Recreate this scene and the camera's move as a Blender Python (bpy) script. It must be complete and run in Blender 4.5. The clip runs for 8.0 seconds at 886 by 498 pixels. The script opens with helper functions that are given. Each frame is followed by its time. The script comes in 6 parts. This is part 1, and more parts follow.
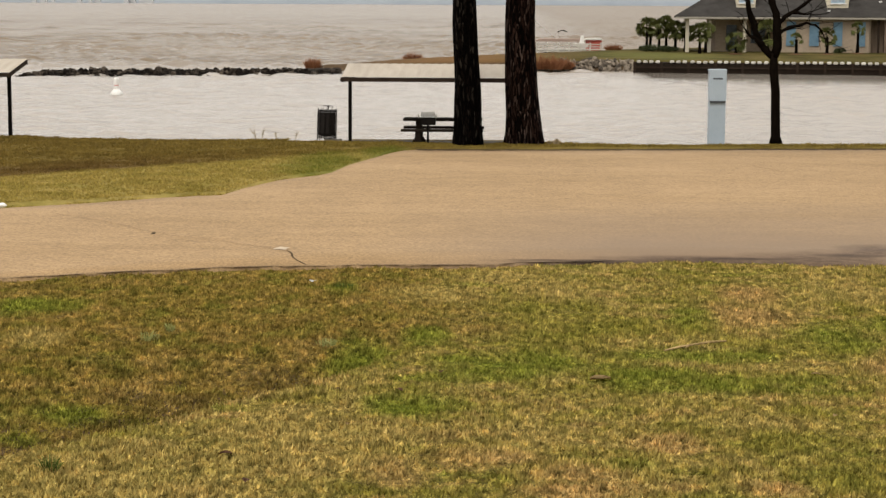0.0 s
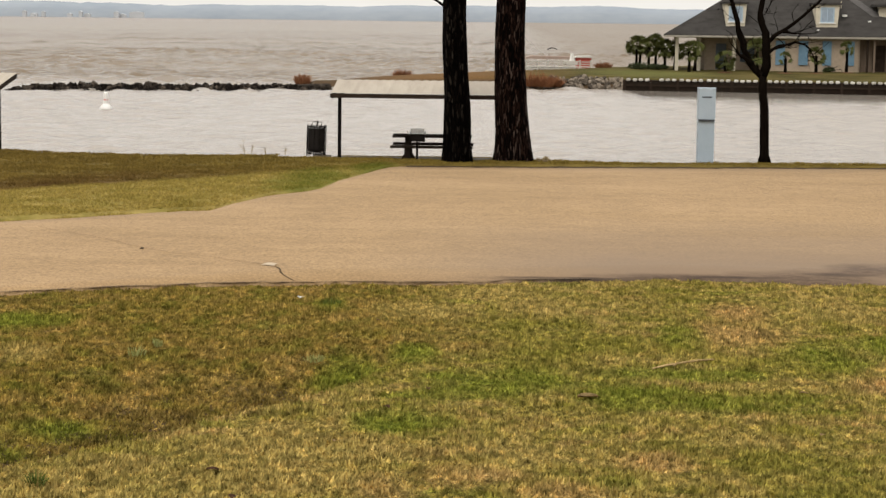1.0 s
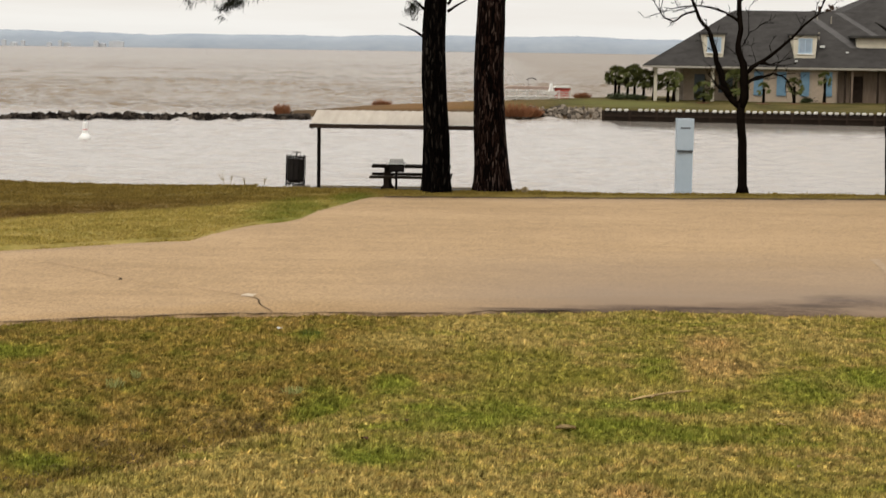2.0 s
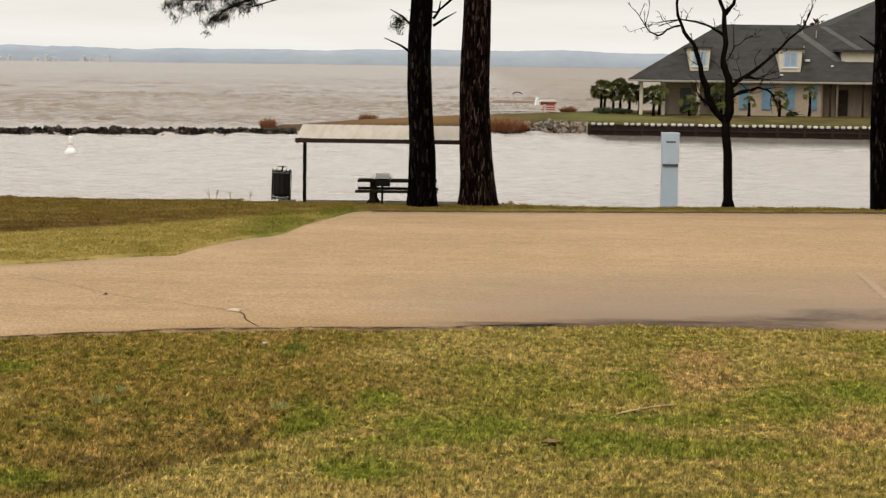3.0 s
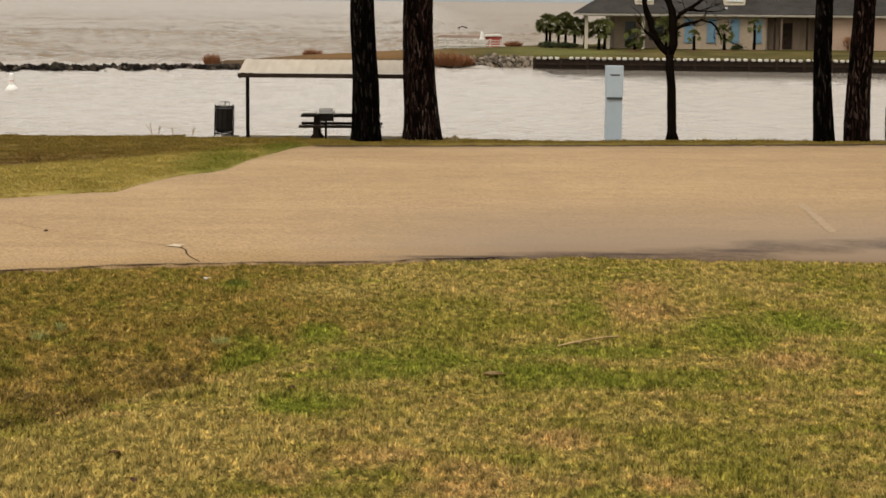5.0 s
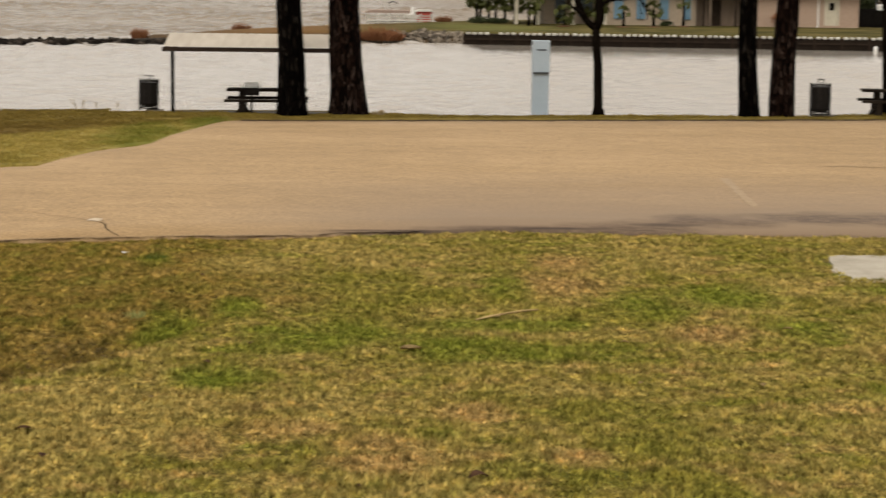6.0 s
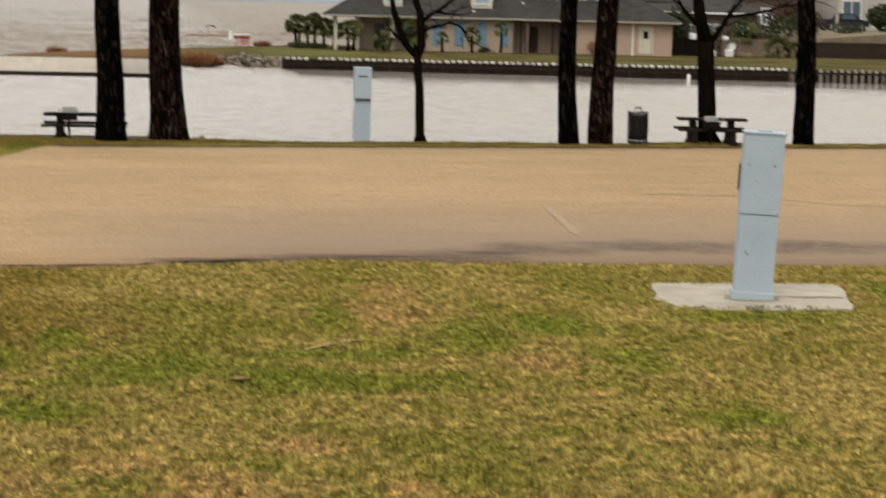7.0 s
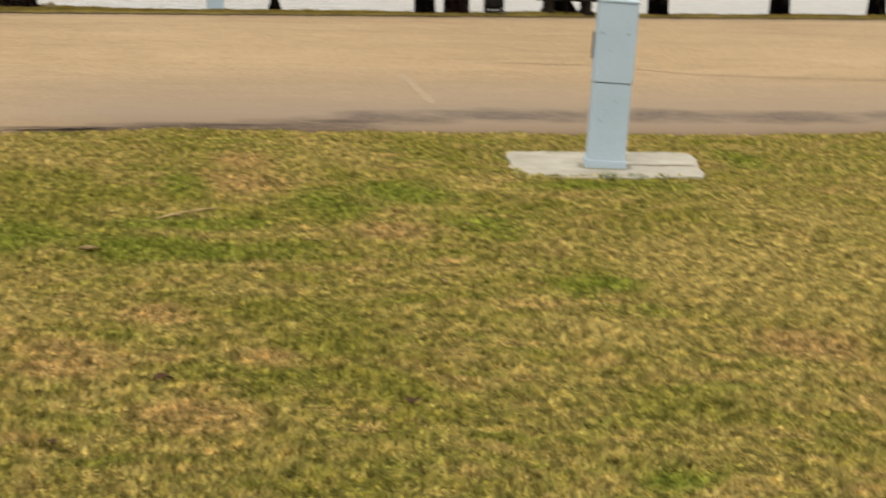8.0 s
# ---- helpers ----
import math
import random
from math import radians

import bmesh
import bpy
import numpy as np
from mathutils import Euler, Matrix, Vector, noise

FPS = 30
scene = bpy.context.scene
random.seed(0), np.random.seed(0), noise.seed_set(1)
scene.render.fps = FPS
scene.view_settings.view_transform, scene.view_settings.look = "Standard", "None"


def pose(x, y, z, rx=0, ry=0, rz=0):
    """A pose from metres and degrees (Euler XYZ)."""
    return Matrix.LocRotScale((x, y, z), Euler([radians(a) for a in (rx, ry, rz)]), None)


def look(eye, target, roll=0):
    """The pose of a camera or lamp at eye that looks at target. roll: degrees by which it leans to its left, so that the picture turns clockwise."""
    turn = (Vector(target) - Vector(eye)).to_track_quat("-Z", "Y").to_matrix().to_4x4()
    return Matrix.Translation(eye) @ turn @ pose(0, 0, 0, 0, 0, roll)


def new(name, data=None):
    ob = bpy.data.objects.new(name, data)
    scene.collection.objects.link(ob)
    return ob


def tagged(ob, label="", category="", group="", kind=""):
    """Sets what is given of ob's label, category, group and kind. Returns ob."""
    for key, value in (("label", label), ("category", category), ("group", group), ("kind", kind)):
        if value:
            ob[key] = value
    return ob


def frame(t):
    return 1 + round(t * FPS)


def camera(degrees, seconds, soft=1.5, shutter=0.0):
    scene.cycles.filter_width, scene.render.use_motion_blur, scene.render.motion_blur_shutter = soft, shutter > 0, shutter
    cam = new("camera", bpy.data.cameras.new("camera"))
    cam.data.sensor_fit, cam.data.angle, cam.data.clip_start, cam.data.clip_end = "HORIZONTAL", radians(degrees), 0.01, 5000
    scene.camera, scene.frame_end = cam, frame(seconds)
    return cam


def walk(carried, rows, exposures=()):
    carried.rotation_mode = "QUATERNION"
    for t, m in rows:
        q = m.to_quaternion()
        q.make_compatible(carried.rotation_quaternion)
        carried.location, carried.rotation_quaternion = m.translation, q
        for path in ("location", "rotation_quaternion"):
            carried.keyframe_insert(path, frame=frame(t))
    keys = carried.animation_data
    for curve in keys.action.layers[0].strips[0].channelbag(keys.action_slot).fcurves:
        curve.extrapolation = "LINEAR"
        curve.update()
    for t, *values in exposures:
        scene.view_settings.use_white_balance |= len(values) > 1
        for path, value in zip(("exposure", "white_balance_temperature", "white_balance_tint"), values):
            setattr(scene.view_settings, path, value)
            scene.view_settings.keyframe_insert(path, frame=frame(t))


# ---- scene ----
# camera and its walk: seconds, eye, yaw to the left, pitch, lean
cam = camera(26.807, 8.0, 1.4, 0.6)


def aim(x, y, z, yaw, pitch, lean):
    return pose(x, y, z, 90 + pitch, 0, yaw) @ pose(0, 0, 0, 0, 0, lean)


PATH = [
    (0.0, 0.000, -0.000, 4.000, 2.141, -7.594, 0.302),
    (0.5, -0.001, 0.000, 4.004, 1.998, -7.373, 0.577),
    (1.0, 0.005, -0.001, 4.007, 1.797, -7.086, 0.687),
    (1.5, 0.004, -0.022, 4.018, 1.493, -6.659, 0.810),
    (2.0, 0.018, -0.040, 4.038, 1.172, -6.173, 0.803),
    (2.2, 0.021, -0.039, 4.039, 1.019, -5.862, 0.791),
    (3.3, 0.035, -0.037, 4.046, 0.638, -5.733, 0.725),
    (3.5, 0.038, -0.036, 4.047, 0.496, -5.876, 0.712),
    (4.0, -0.002, -0.034, 4.034, 0.000, -6.356, 0.586),
    (4.2, 0.016, -0.018, 4.027, -0.193, -6.609, 0.567),
    (5.3, 0.117, 0.071, 3.991, -1.253, -8.019, 0.462),
    (5.5, 0.135, 0.088, 3.984, -1.553, -8.186, 0.443),
    (6.0, 0.264, 0.126, 3.961, -3.021, -8.411, 0.781),
    (6.5, 0.212, 0.176, 4.011, -5.979, -7.509, 0.890),
    (6.7, 0.187, 0.190, 4.010, -7.177, -7.171, 1.275),
    (7.0, 0.148, 0.211, 4.008, -8.669, -7.550, 1.469),
    (7.2, 0.150, 0.221, 3.997, -9.464, -8.361, 1.935),
    (7.5, 0.152, 0.235, 3.979, -10.658, -9.852, 2.575),
    (7.8, 0.185, 0.257, 3.971, -12.086, -10.934, 2.709),
    (8.0, 0.207, 0.271, 3.966, -13.235, -11.393, 2.111),
]
walk(cam, [(row[0], aim(*row[1:])) for row in PATH], [(0.0, 0.0, 6700, 10), (2.0, 0.0, 6550, 10), (3.5, 0.0, 6700, 10), (4.2, 0.0, 6800, 10), (5.5, -0.10, 7000, 10), (6.0, -0.10, 6900, 10), (6.6, -0.05, 6650, 10), (7.0, -0.03, 6550, 9), (7.6, 0.06, 6550, 8), (8.0, 0.14, 6500, 6)])

# ---------------------------------------------------------------- light
world = bpy.data.worlds.new("overcast_sky")
scene.world = world
world.use_nodes = True
wn, wl = world.node_tree.nodes, world.node_tree.links
wn.clear()
w_out = wn.new("ShaderNodeOutputWorld")
w_bg = wn.new("ShaderNodeBackground")
w_sky = wn.new("ShaderNodeTexSky")
w_sky.sky_type = 'NISHITA'
w_sky.sun_disc = False
w_sky.sun_elevation = radians(38)
w_sky.sun_rotation = radians(215)
w_sky.air_density, w_sky.dust_density = 1.0, 4.0
w_geo = wn.new("ShaderNodeTexCoord")
w_sep = wn.new("ShaderNodeSeparateXYZ")
wl.new(w_geo.outputs["Generated"], w_sep.inputs[0])
w_map = wn.new("ShaderNodeMapping")
w_map.inputs["Scale"].default_value = (3.0, 3.0, 34.0)
wl.new(w_geo.outputs["Generated"], w_map.inputs[0])
w_noise = wn.new("ShaderNodeTexNoise")
w_noise.inputs["Scale"].default_value = 1.6
w_noise.inputs["Detail"].default_value = 6
w_noise.inputs["Roughness"].default_value = 0.55
wl.new(w_map.outputs[0], w_noise.inputs["Vector"])
w_add = wn.new("ShaderNodeMath")
w_add.operation = 'MULTIPLY_ADD'
w_add.inputs[1].default_value = 0.07
wl.new(w_noise.outputs[0], w_add.inputs[0])
wl.new(w_sep.outputs["Z"], w_add.inputs[2])
w_ramp = wn.new("ShaderNodeValToRGB")
cr = w_ramp.color_ramp
cr.elements[0].position, cr.elements[0].color = 0.0, (0.86, 0.84, 0.80, 1)
cr.elements[1].position, cr.elements[1].color = 1.0, (1.75, 1.72, 1.68, 1)
for p, c in ((0.045, (0.98, 0.962, 0.915, 1)), (0.064, (0.92, 0.885, 0.83, 1)), (0.095, (0.74, 0.72, 0.69, 1)), (0.14, (0.93, 0.91, 0.88, 1)), (0.35, (1.2, 1.17, 1.13, 1))):
    e = cr.elements.new(p)
    e.color = c
wl.new(w_add.outputs[0], w_ramp.inputs[0])
w_skys = wn.new("ShaderNodeVectorMath")
w_skys.operation = 'SCALE'
w_skys.inputs["Scale"].default_value = 0.07
wl.new(w_sky.outputs[0], w_skys.inputs[0])
w_mix = wn.new("ShaderNodeMixRGB")
w_mix.inputs[0].default_value = 0.93
wl.new(w_skys.outputs[0], w_mix.inputs[1])
wl.new(w_ramp.outputs[0], w_mix.inputs[2])
wl.new(w_mix.outputs[0], w_bg.inputs[0])
w_bg.inputs[1].default_value = 1.0
wl.new(w_bg.outputs[0], w_out.inputs[0])

sun = new("sun", bpy.data.lights.new("sun", 'SUN'))
sun.data.energy = 1.3
sun.data.angle = radians(25)
sun.data.color = (1.0, 0.95, 0.88)
sun.matrix_world = look((0, 0, 60), (22, 40, 10))


# ---------------------------------------------------------------- materials
def node_mat(name):
    m = bpy.data.materials.new(name)
    m.use_nodes = True
    return m, m.node_tree.nodes, m.node_tree.links, m.node_tree.nodes["Principled BSDF"]


def noise_node(n, l, scale, detail=4.0, rough=0.55, stretch=None, coord="Object"):
    tc = n.new("ShaderNodeTexCoord")
    src = tc.outputs[coord]
    if stretch:
        mp = n.new("ShaderNodeMapping")
        mp.inputs["Scale"].default_value = stretch
        l.new(src, mp.inputs[0])
        src = mp.outputs[0]
    t = n.new("ShaderNodeTexNoise")
    t.inputs["Scale"].default_value = scale
    t.inputs["Detail"].default_value = detail
    t.inputs["Roughness"].default_value = rough
    l.new(src, t.inputs["Vector"])
    return t.outputs[0]


def ramp(n, l, src, stops):
    r = n.new("ShaderNodeValToRGB")
    e = r.color_ramp.elements
    e[0].position, e[0].color = stops[0][0], (*stops[0][1], 1)
    e[1].position, e[1].color = stops[-1][0], (*stops[-1][1], 1)
    for p, c in stops[1:-1]:
        k = e.new(p)
        k.color = (*c, 1)
    l.new(src, r.inputs[0])
    return r.outputs[0]


def mixc(n, l, fac, a, b, mode='MIX'):
    x = n.new("ShaderNodeMixRGB")
    x.blend_type = mode
    for k, v in ((0, fac), (1, a), (2, b)):
        if isinstance(v, (int, float)):
            x.inputs[k].default_value = v
        elif isinstance(v, tuple):
            x.inputs[k].default_value = (*v, 1)
        else:
            l.new(v, x.inputs[k])
    return x.outputs[0]


def math_n(n, l, op, a, b=0.0, c=0.0, clamp=False):
    x = n.new("ShaderNodeMath")
    x.operation = op
    x.use_clamp = clamp
    for k, v in enumerate((a, b, c)):
        if isinstance(v, (int, float)):
            x.inputs[k].default_value = v
        else:
            l.new(v, x.inputs[k])
    return x.outputs[0]


def bump(n, l, p, height, strength=0.5, dist=0.02):
    b = n.new("ShaderNodeBump")
    b.inputs["Strength"].default_value = strength
    b.inputs["Distance"].default_value = dist
    l.new(height, b.inputs["Height"])
    l.new(b.outputs[0], p.inputs["Normal"])


def plain(name, dark, light, rough=0.7, scale=6.0, metal=0.0, relief=0.3, dist=0.01, stretch=None, fine=40.0, rnd=0.0, spec=0.2):
    """A surface with colour between two tones at two scales and a fine relief."""
    m, n, l, p = node_mat(name)
    a = noise_node(n, l, scale, 5, 0.6, stretch)
    b = noise_node(n, l, fine, 3, 0.6, stretch)
    mixv = math_n(n, l, 'MULTIPLY_ADD', b, 0.45, math_n(n, l, 'MULTIPLY', a, 0.75))
    if rnd:
        oi = n.new("ShaderNodeObjectInfo")
        mixv = math_n(n, l, 'MULTIPLY_ADD', oi.outputs["Random"], rnd, math_n(n, l, 'SUBTRACT', mixv, rnd / 2))
    col = ramp(n, l, mixv, [(0.36, dark), (0.82, light)])
    l.new(col, p.inputs["Base Color"])
    p.inputs["Roughness"].default_value = rough
    p.inputs["Metallic"].default_value = metal
    p.inputs["Specular IOR Level"].default_value = spec
    bump(n, l, p, b, relief, dist)
    return m


def patches(n, l, spots):
    """Soft round patches of ground cover: x, y, half length, half width."""
    tc = n.new("ShaderNodeTexCoord")
    nz = n.new("ShaderNodeTexNoise")
    nz.inputs["Scale"].default_value = 1.3
    nz.inputs["Detail"].default_value = 4
    l.new(tc.outputs["Object"], nz.inputs["Vector"])
    sep = n.new("ShaderNodeSeparateXYZ")
    l.new(tc.outputs["Object"], sep.inputs[0])
    total = None
    for x, y, rx, ry in spots:
        dx = math_n(n, l, 'DIVIDE', math_n(n, l, 'SUBTRACT', sep.outputs[0], x), rx)
        dy = math_n(n, l, 'DIVIDE', math_n(n, l, 'SUBTRACT', sep.outputs[1], y), ry)
        d = math_n(n, l, 'ADD', math_n(n, l, 'MULTIPLY', dx, dx), math_n(n, l, 'MULTIPLY', dy, dy))
        d = math_n(n, l, 'MULTIPLY_ADD', nz.outputs[0], 1.6, math_n(n, l, 'SUBTRACT', d, 0.8))
        v = math_n(n, l, 'SUBTRACT', 1.0, d, clamp=True)
        total = v if total is None else math_n(n, l, 'MAXIMUM', total, v)
    return total


GREEN = [(-6.2, 23.8, 0.8, 0.9), (-4.5, 18.3, 0.5, 0.5), (-4.7, 17.4, 0.3, 0.3), (-1.0, 18.2, 0.6, 0.75), (0.0, 20.2, 1.25, 1.0), (1.5, 19.6, 0.9, 0.8), (2.5, 19.3, 0.95, 0.6), (2.0, 20.8, 1.2, 0.6),
         (3.9, 22.2, 0.65, 1.2), (-1.7, 20.9, 0.5, 1.0), (-2.4, 25.7, 0.3, 0.8), (2.3, 23.6, 0.45, 1.2), (5.0, 22.8, 1.0, 1.0), (5.6, 17.5, 0.35, 0.55), (7.9, 23.3, 1.5, 0.55), (10.6, 25.6, 0.5, 1.3),
         (5.5, 20.6, 0.6, 0.9), (6.0, 17.6, 0.5, 0.5), (4.6, 11.6, 0.4, 0.3), (-1.0, 21.9, 0.4, 0.8)]
OLIVE = [(-5.3, 20.1, 0.8, 1.2), (-5.0, 24.5, 1.7, 1.2), (-3.3, 25.2, 1.0, 1.1), (0.6, 22.0, 1.0, 1.0), (2.2, 14.5, 0.8, 0.7), (5.2, 13.3, 0.9, 0.7), (2.9, 15.6, 1.0, 1.0), (3.1, 14.0, 0.55, 0.5), (2.5, 16.9, 0.9, 1.0), (1.0, 22.8, 1.6, 1.2), (3.3, 21.4, 1.2, 0.9), (0.4, 24.2, 1.2, 0.8)]
BROWN = [(-3.5, 21.8, 1.2, 1.3), (-3.5, 19.7, 0.9, 0.7), (-2.4, 22.5, 1.0, 1.1), (-4.9, 21.7, 0.7, 1.0), (-0.7, 22.6, 1.0, 1.0), (-0.8, 23.9, 0.9, 1.1)]
DARK = [(-4.75, 16.9, 0.3, 0.3), (-4.4, 17.5, 0.4, 0.3), (-4.0, 18.1, 0.4, 0.3), (-3.6, 18.7, 0.4, 0.3), (-3.2, 19.2, 0.4, 0.3), (-2.7, 20.0, 0.4, 0.32), (-4.0, 19.1, 0.4, 0.3), (-6.8, 25.6, 0.6, 0.45), (-2.4, 26.0, 0.2, 0.45), (3.4, 23.6, 0.25, 0.3), (-2.6, 20.4, 0.35, 0.3)]
STRAW = [(-1.0, 25.2, 0.9, 1.1), (0.4, 26.2, 0.7, 1.1), (-3.9, 15.6, 0.8, 0.35), (-3.3, 16.2, 0.65, 0.4), (-2.6, 16.9, 0.55, 0.45), (-2.1, 15.8, 1.5, 0.9), (0.2, 16.7, 0.8, 0.6), (4.9, 25.6, 0.5, 1.1), (-0.1, 26.8, 0.9, 0.9),
         (6.9, 17.4, 0.9, 1.5), (5.4, 15.7, 1.0, 1.0), (8.4, 19.3, 0.9, 1.0), (2.5, 17.5, 0.8, 0.55), (-5.7, 21.6, 0.5, 0.7), (8.0, 16.2, 1.2, 1.5), (9.5, 21.0, 1.2, 1.2), (7.6, 18.6, 1.5, 1.8), (9.6, 18.0, 1.5, 2.0), (-3.2, 14.9, 2.0, 0.9), (-1.8, 16.7, 1.4, 0.9), (-2.2, 17.5, 0.5, 0.5), (-1.5, 18.3, 0.4, 0.5)]
TAN = [(-1.0, 15.5, 0.4, 0.6), (-0.3, 16.0, 0.65, 0.5), (0.5, 15.4, 0.55, 0.4), (2.9, 23.7, 0.9, 1.25), (3.3, 25.4, 0.55, 1.4), (-0.2, 15.9, 0.65, 0.35), (7.1, 15.1, 0.75, 0.8), (1.5, 13.4, 0.6, 0.6), (0.6, 14.9, 0.65, 0.5), (1.4, 16.6, 0.45, 0.55), (4.3, 20.3, 0.6, 0.6), (2.2, 15.0, 0.4, 0.4)]


def turf_colours(n, l, straw, green, brown, olive, damp):
    """Winter turf: straw, green, brown and olive growth in patches of two sizes."""
    big = noise_node(n, l, 0.55, 5, 0.6)
    mid = noise_node(n, l, 2.6, 4, 0.6)
    mixv = math_n(n, l, 'MULTIPLY_ADD', mid, 0.5, math_n(n, l, 'MULTIPLY', big, 0.5))
    base = mixc(n, l, ramp(n, l, mixv, [(0.40, (0, 0, 0)), (0.60, (1, 1, 1))]), olive, straw)
    worn = ramp(n, l, noise_node(n, l, 1.25, 5, 0.65, (1.0, 1.5, 1.0)), [(0.52, (0, 0, 0)), (0.63, (1, 1, 1))])
    base = mixc(n, l, math_n(n, l, 'MULTIPLY', worn, 0.5), base, brown)
    lush = ramp(n, l, noise_node(n, l, 0.95, 5, 0.65, (0.8, 1.7, 1.0)), [(0.53, (0, 0, 0)), (0.64, (1, 1, 1))])
    base = mixc(n, l, math_n(n, l, 'MULTIPLY', lush, 0.5), base, green)
    base = mixc(n, l, math_n(n, l, 'MULTIPLY', patches(n, l, OLIVE), 0.8), base, mixc(n, l, mid, mixc(n, l, 0.4, olive, green), olive))
    base = mixc(n, l, math_n(n, l, 'MULTIPLY', patches(n, l, BROWN), 0.75), base, mixc(n, l, mid, mixc(n, l, 0.45, olive, (0.10, 0.055, 0.02)), mixc(n, l, 0.4, olive, brown)))
    # the damp hollow beyond the low lip: browner, thinner growth
    tc = n.new("ShaderNodeTexCoord")
    sep = n.new("ShaderNodeSeparateXYZ")
    l.new(tc.outputs["Object"], sep.inputs[0])
    past = math_n(n, l, 'MULTIPLY_ADD', sep.outputs[1], 0.72, math_n(n, l, 'SUBTRACT', -15.88, sep.outputs[0]))
    past = math_n(n, l, 'MULTIPLY_ADD', mid, 1.2, math_n(n, l, 'SUBTRACT', math_n(n, l, 'MULTIPLY', past, 2.2), 0.6), clamp=True)
    west = math_n(n, l, 'MULTIPLY_ADD', big, 3.0, math_n(n, l, 'MULTIPLY_ADD', sep.outputs[0], -0.7, -1.7), clamp=True)
    hollow = math_n(n, l, 'MULTIPLY', past, west)
    sparse = ramp(n, l, noise_node(n, l, 1.9, 5, 0.65, (1.0, 0.7, 1.0)), [(0.36, damp[0]), (0.50, damp[1]), (0.64, damp[2])])
    base = mixc(n, l, math_n(n, l, 'MULTIPLY', hollow, 0.75), base, sparse)
    base = mixc(n, l, math_n(n, l, 'MULTIPLY', patches(n, l, TAN), 0.8), base, brown)
    base = mixc(n, l, math_n(n, l, 'MULTIPLY', patches(n, l, STRAW), 0.92), base, straw)
    base = mixc(n, l, math_n(n, l, 'MULTIPLY', patches(n, l, GREEN), 0.9), base, green)
    base = mixc(n, l, math_n(n, l, 'MULTIPLY', patches(n, l, DARK), 0.5), base, (0.075, 0.055, 0.022))
    tufts = noise_node(n, l, 6.0, 4, 0.72)
    base = mixc(n, l, 1.0, base, ramp(n, l, tufts, [(0.33, (0.60, 0.60, 0.54)), (0.46, (0.90, 0.90, 0.87)), (0.59, (1.24, 1.21, 1.15)), (0.70, (1.5, 1.45, 1.36))]), 'MULTIPLY')
    small = noise_node(n, l, 11.0, 2, 0.55, (1.0, 0.42, 0.6))
    base = mixc(n, l, 1.0, base, ramp(n, l, small, [(0.34, (0.56, 0.57, 0.51)), (0.50, (0.99, 0.99, 0.97)), (0.66, (1.48, 1.42, 1.37))]), 'MULTIPLY')
    return base


def far_lawn(n, l, sep):
    """The lawn beyond the road: browner, with a straw band along the road and green at its tip."""
    wob = noise_node(n, l, 0.35, 4, 0.6)
    wobble = math_n(n, l, 'MULTIPLY_ADD', wob, 1.6, -0.8)
    speck = noise_node(n, l, 1.1, 5, 0.65)
    away = math_n(n, l, 'SUBTRACT', sep.outputs[1], sep.outputs[0])
    edge = math_n(n, l, 'ADD', away, wobble)
    dead = ramp(n, l, speck, [(0.35, (0.125, 0.092, 0.024)), (0.65, (0.190, 0.138, 0.036))])
    brown = ramp(n, l, speck, [(0.35, (0.085, 0.050, 0.018)), (0.65, (0.14, 0.092, 0.030))])
    strawb = ramp(n, l, speck, [(0.35, (0.215, 0.172, 0.042)), (0.65, (0.32, 0.245, 0.078))])
    f_brown = ramp(n, l, math_n(n, l, 'DIVIDE', edge, 100.0), [(0.529, (0, 0, 0)), (0.535, (1, 1, 1)), (0.550, (0.85, 0.85, 0.85)), (0.575, (0.25, 0.25, 0.25))])
    f_brown = math_n(n, l, 'MULTIPLY', f_brown, math_n(n, l, 'MULTIPLY_ADD', sep.outputs[0], -0.22, -1.1, clamp=True))
    lawn = mixc(n, l, f_brown, dead, brown)
    f_straw = ramp(n, l, math_n(n, l, 'DIVIDE', edge, 100.0), [(0.528, (1, 1, 1)), (0.536, (0, 0, 0))])
    inland = math_n(n, l, 'MULTIPLY_ADD', sep.outputs[0], -0.5, -1.0, clamp=True)
    lawn = mixc(n, l, inland, dead, lawn)
    lawn = mixc(n, l, math_n(n, l, 'MULTIPLY', f_straw, inland), lawn, strawb)
    f_tip = math_n(n, l, 'MULTIPLY', patches(n, l, [(-4.6, 45.6, 1.3, 5.0), (-3.4, 49.5, 1.0, 2.4)]), 0.65)
    lawn = mixc(n, l, f_tip, lawn, (0.10, 0.125, 0.018))
    return lawn


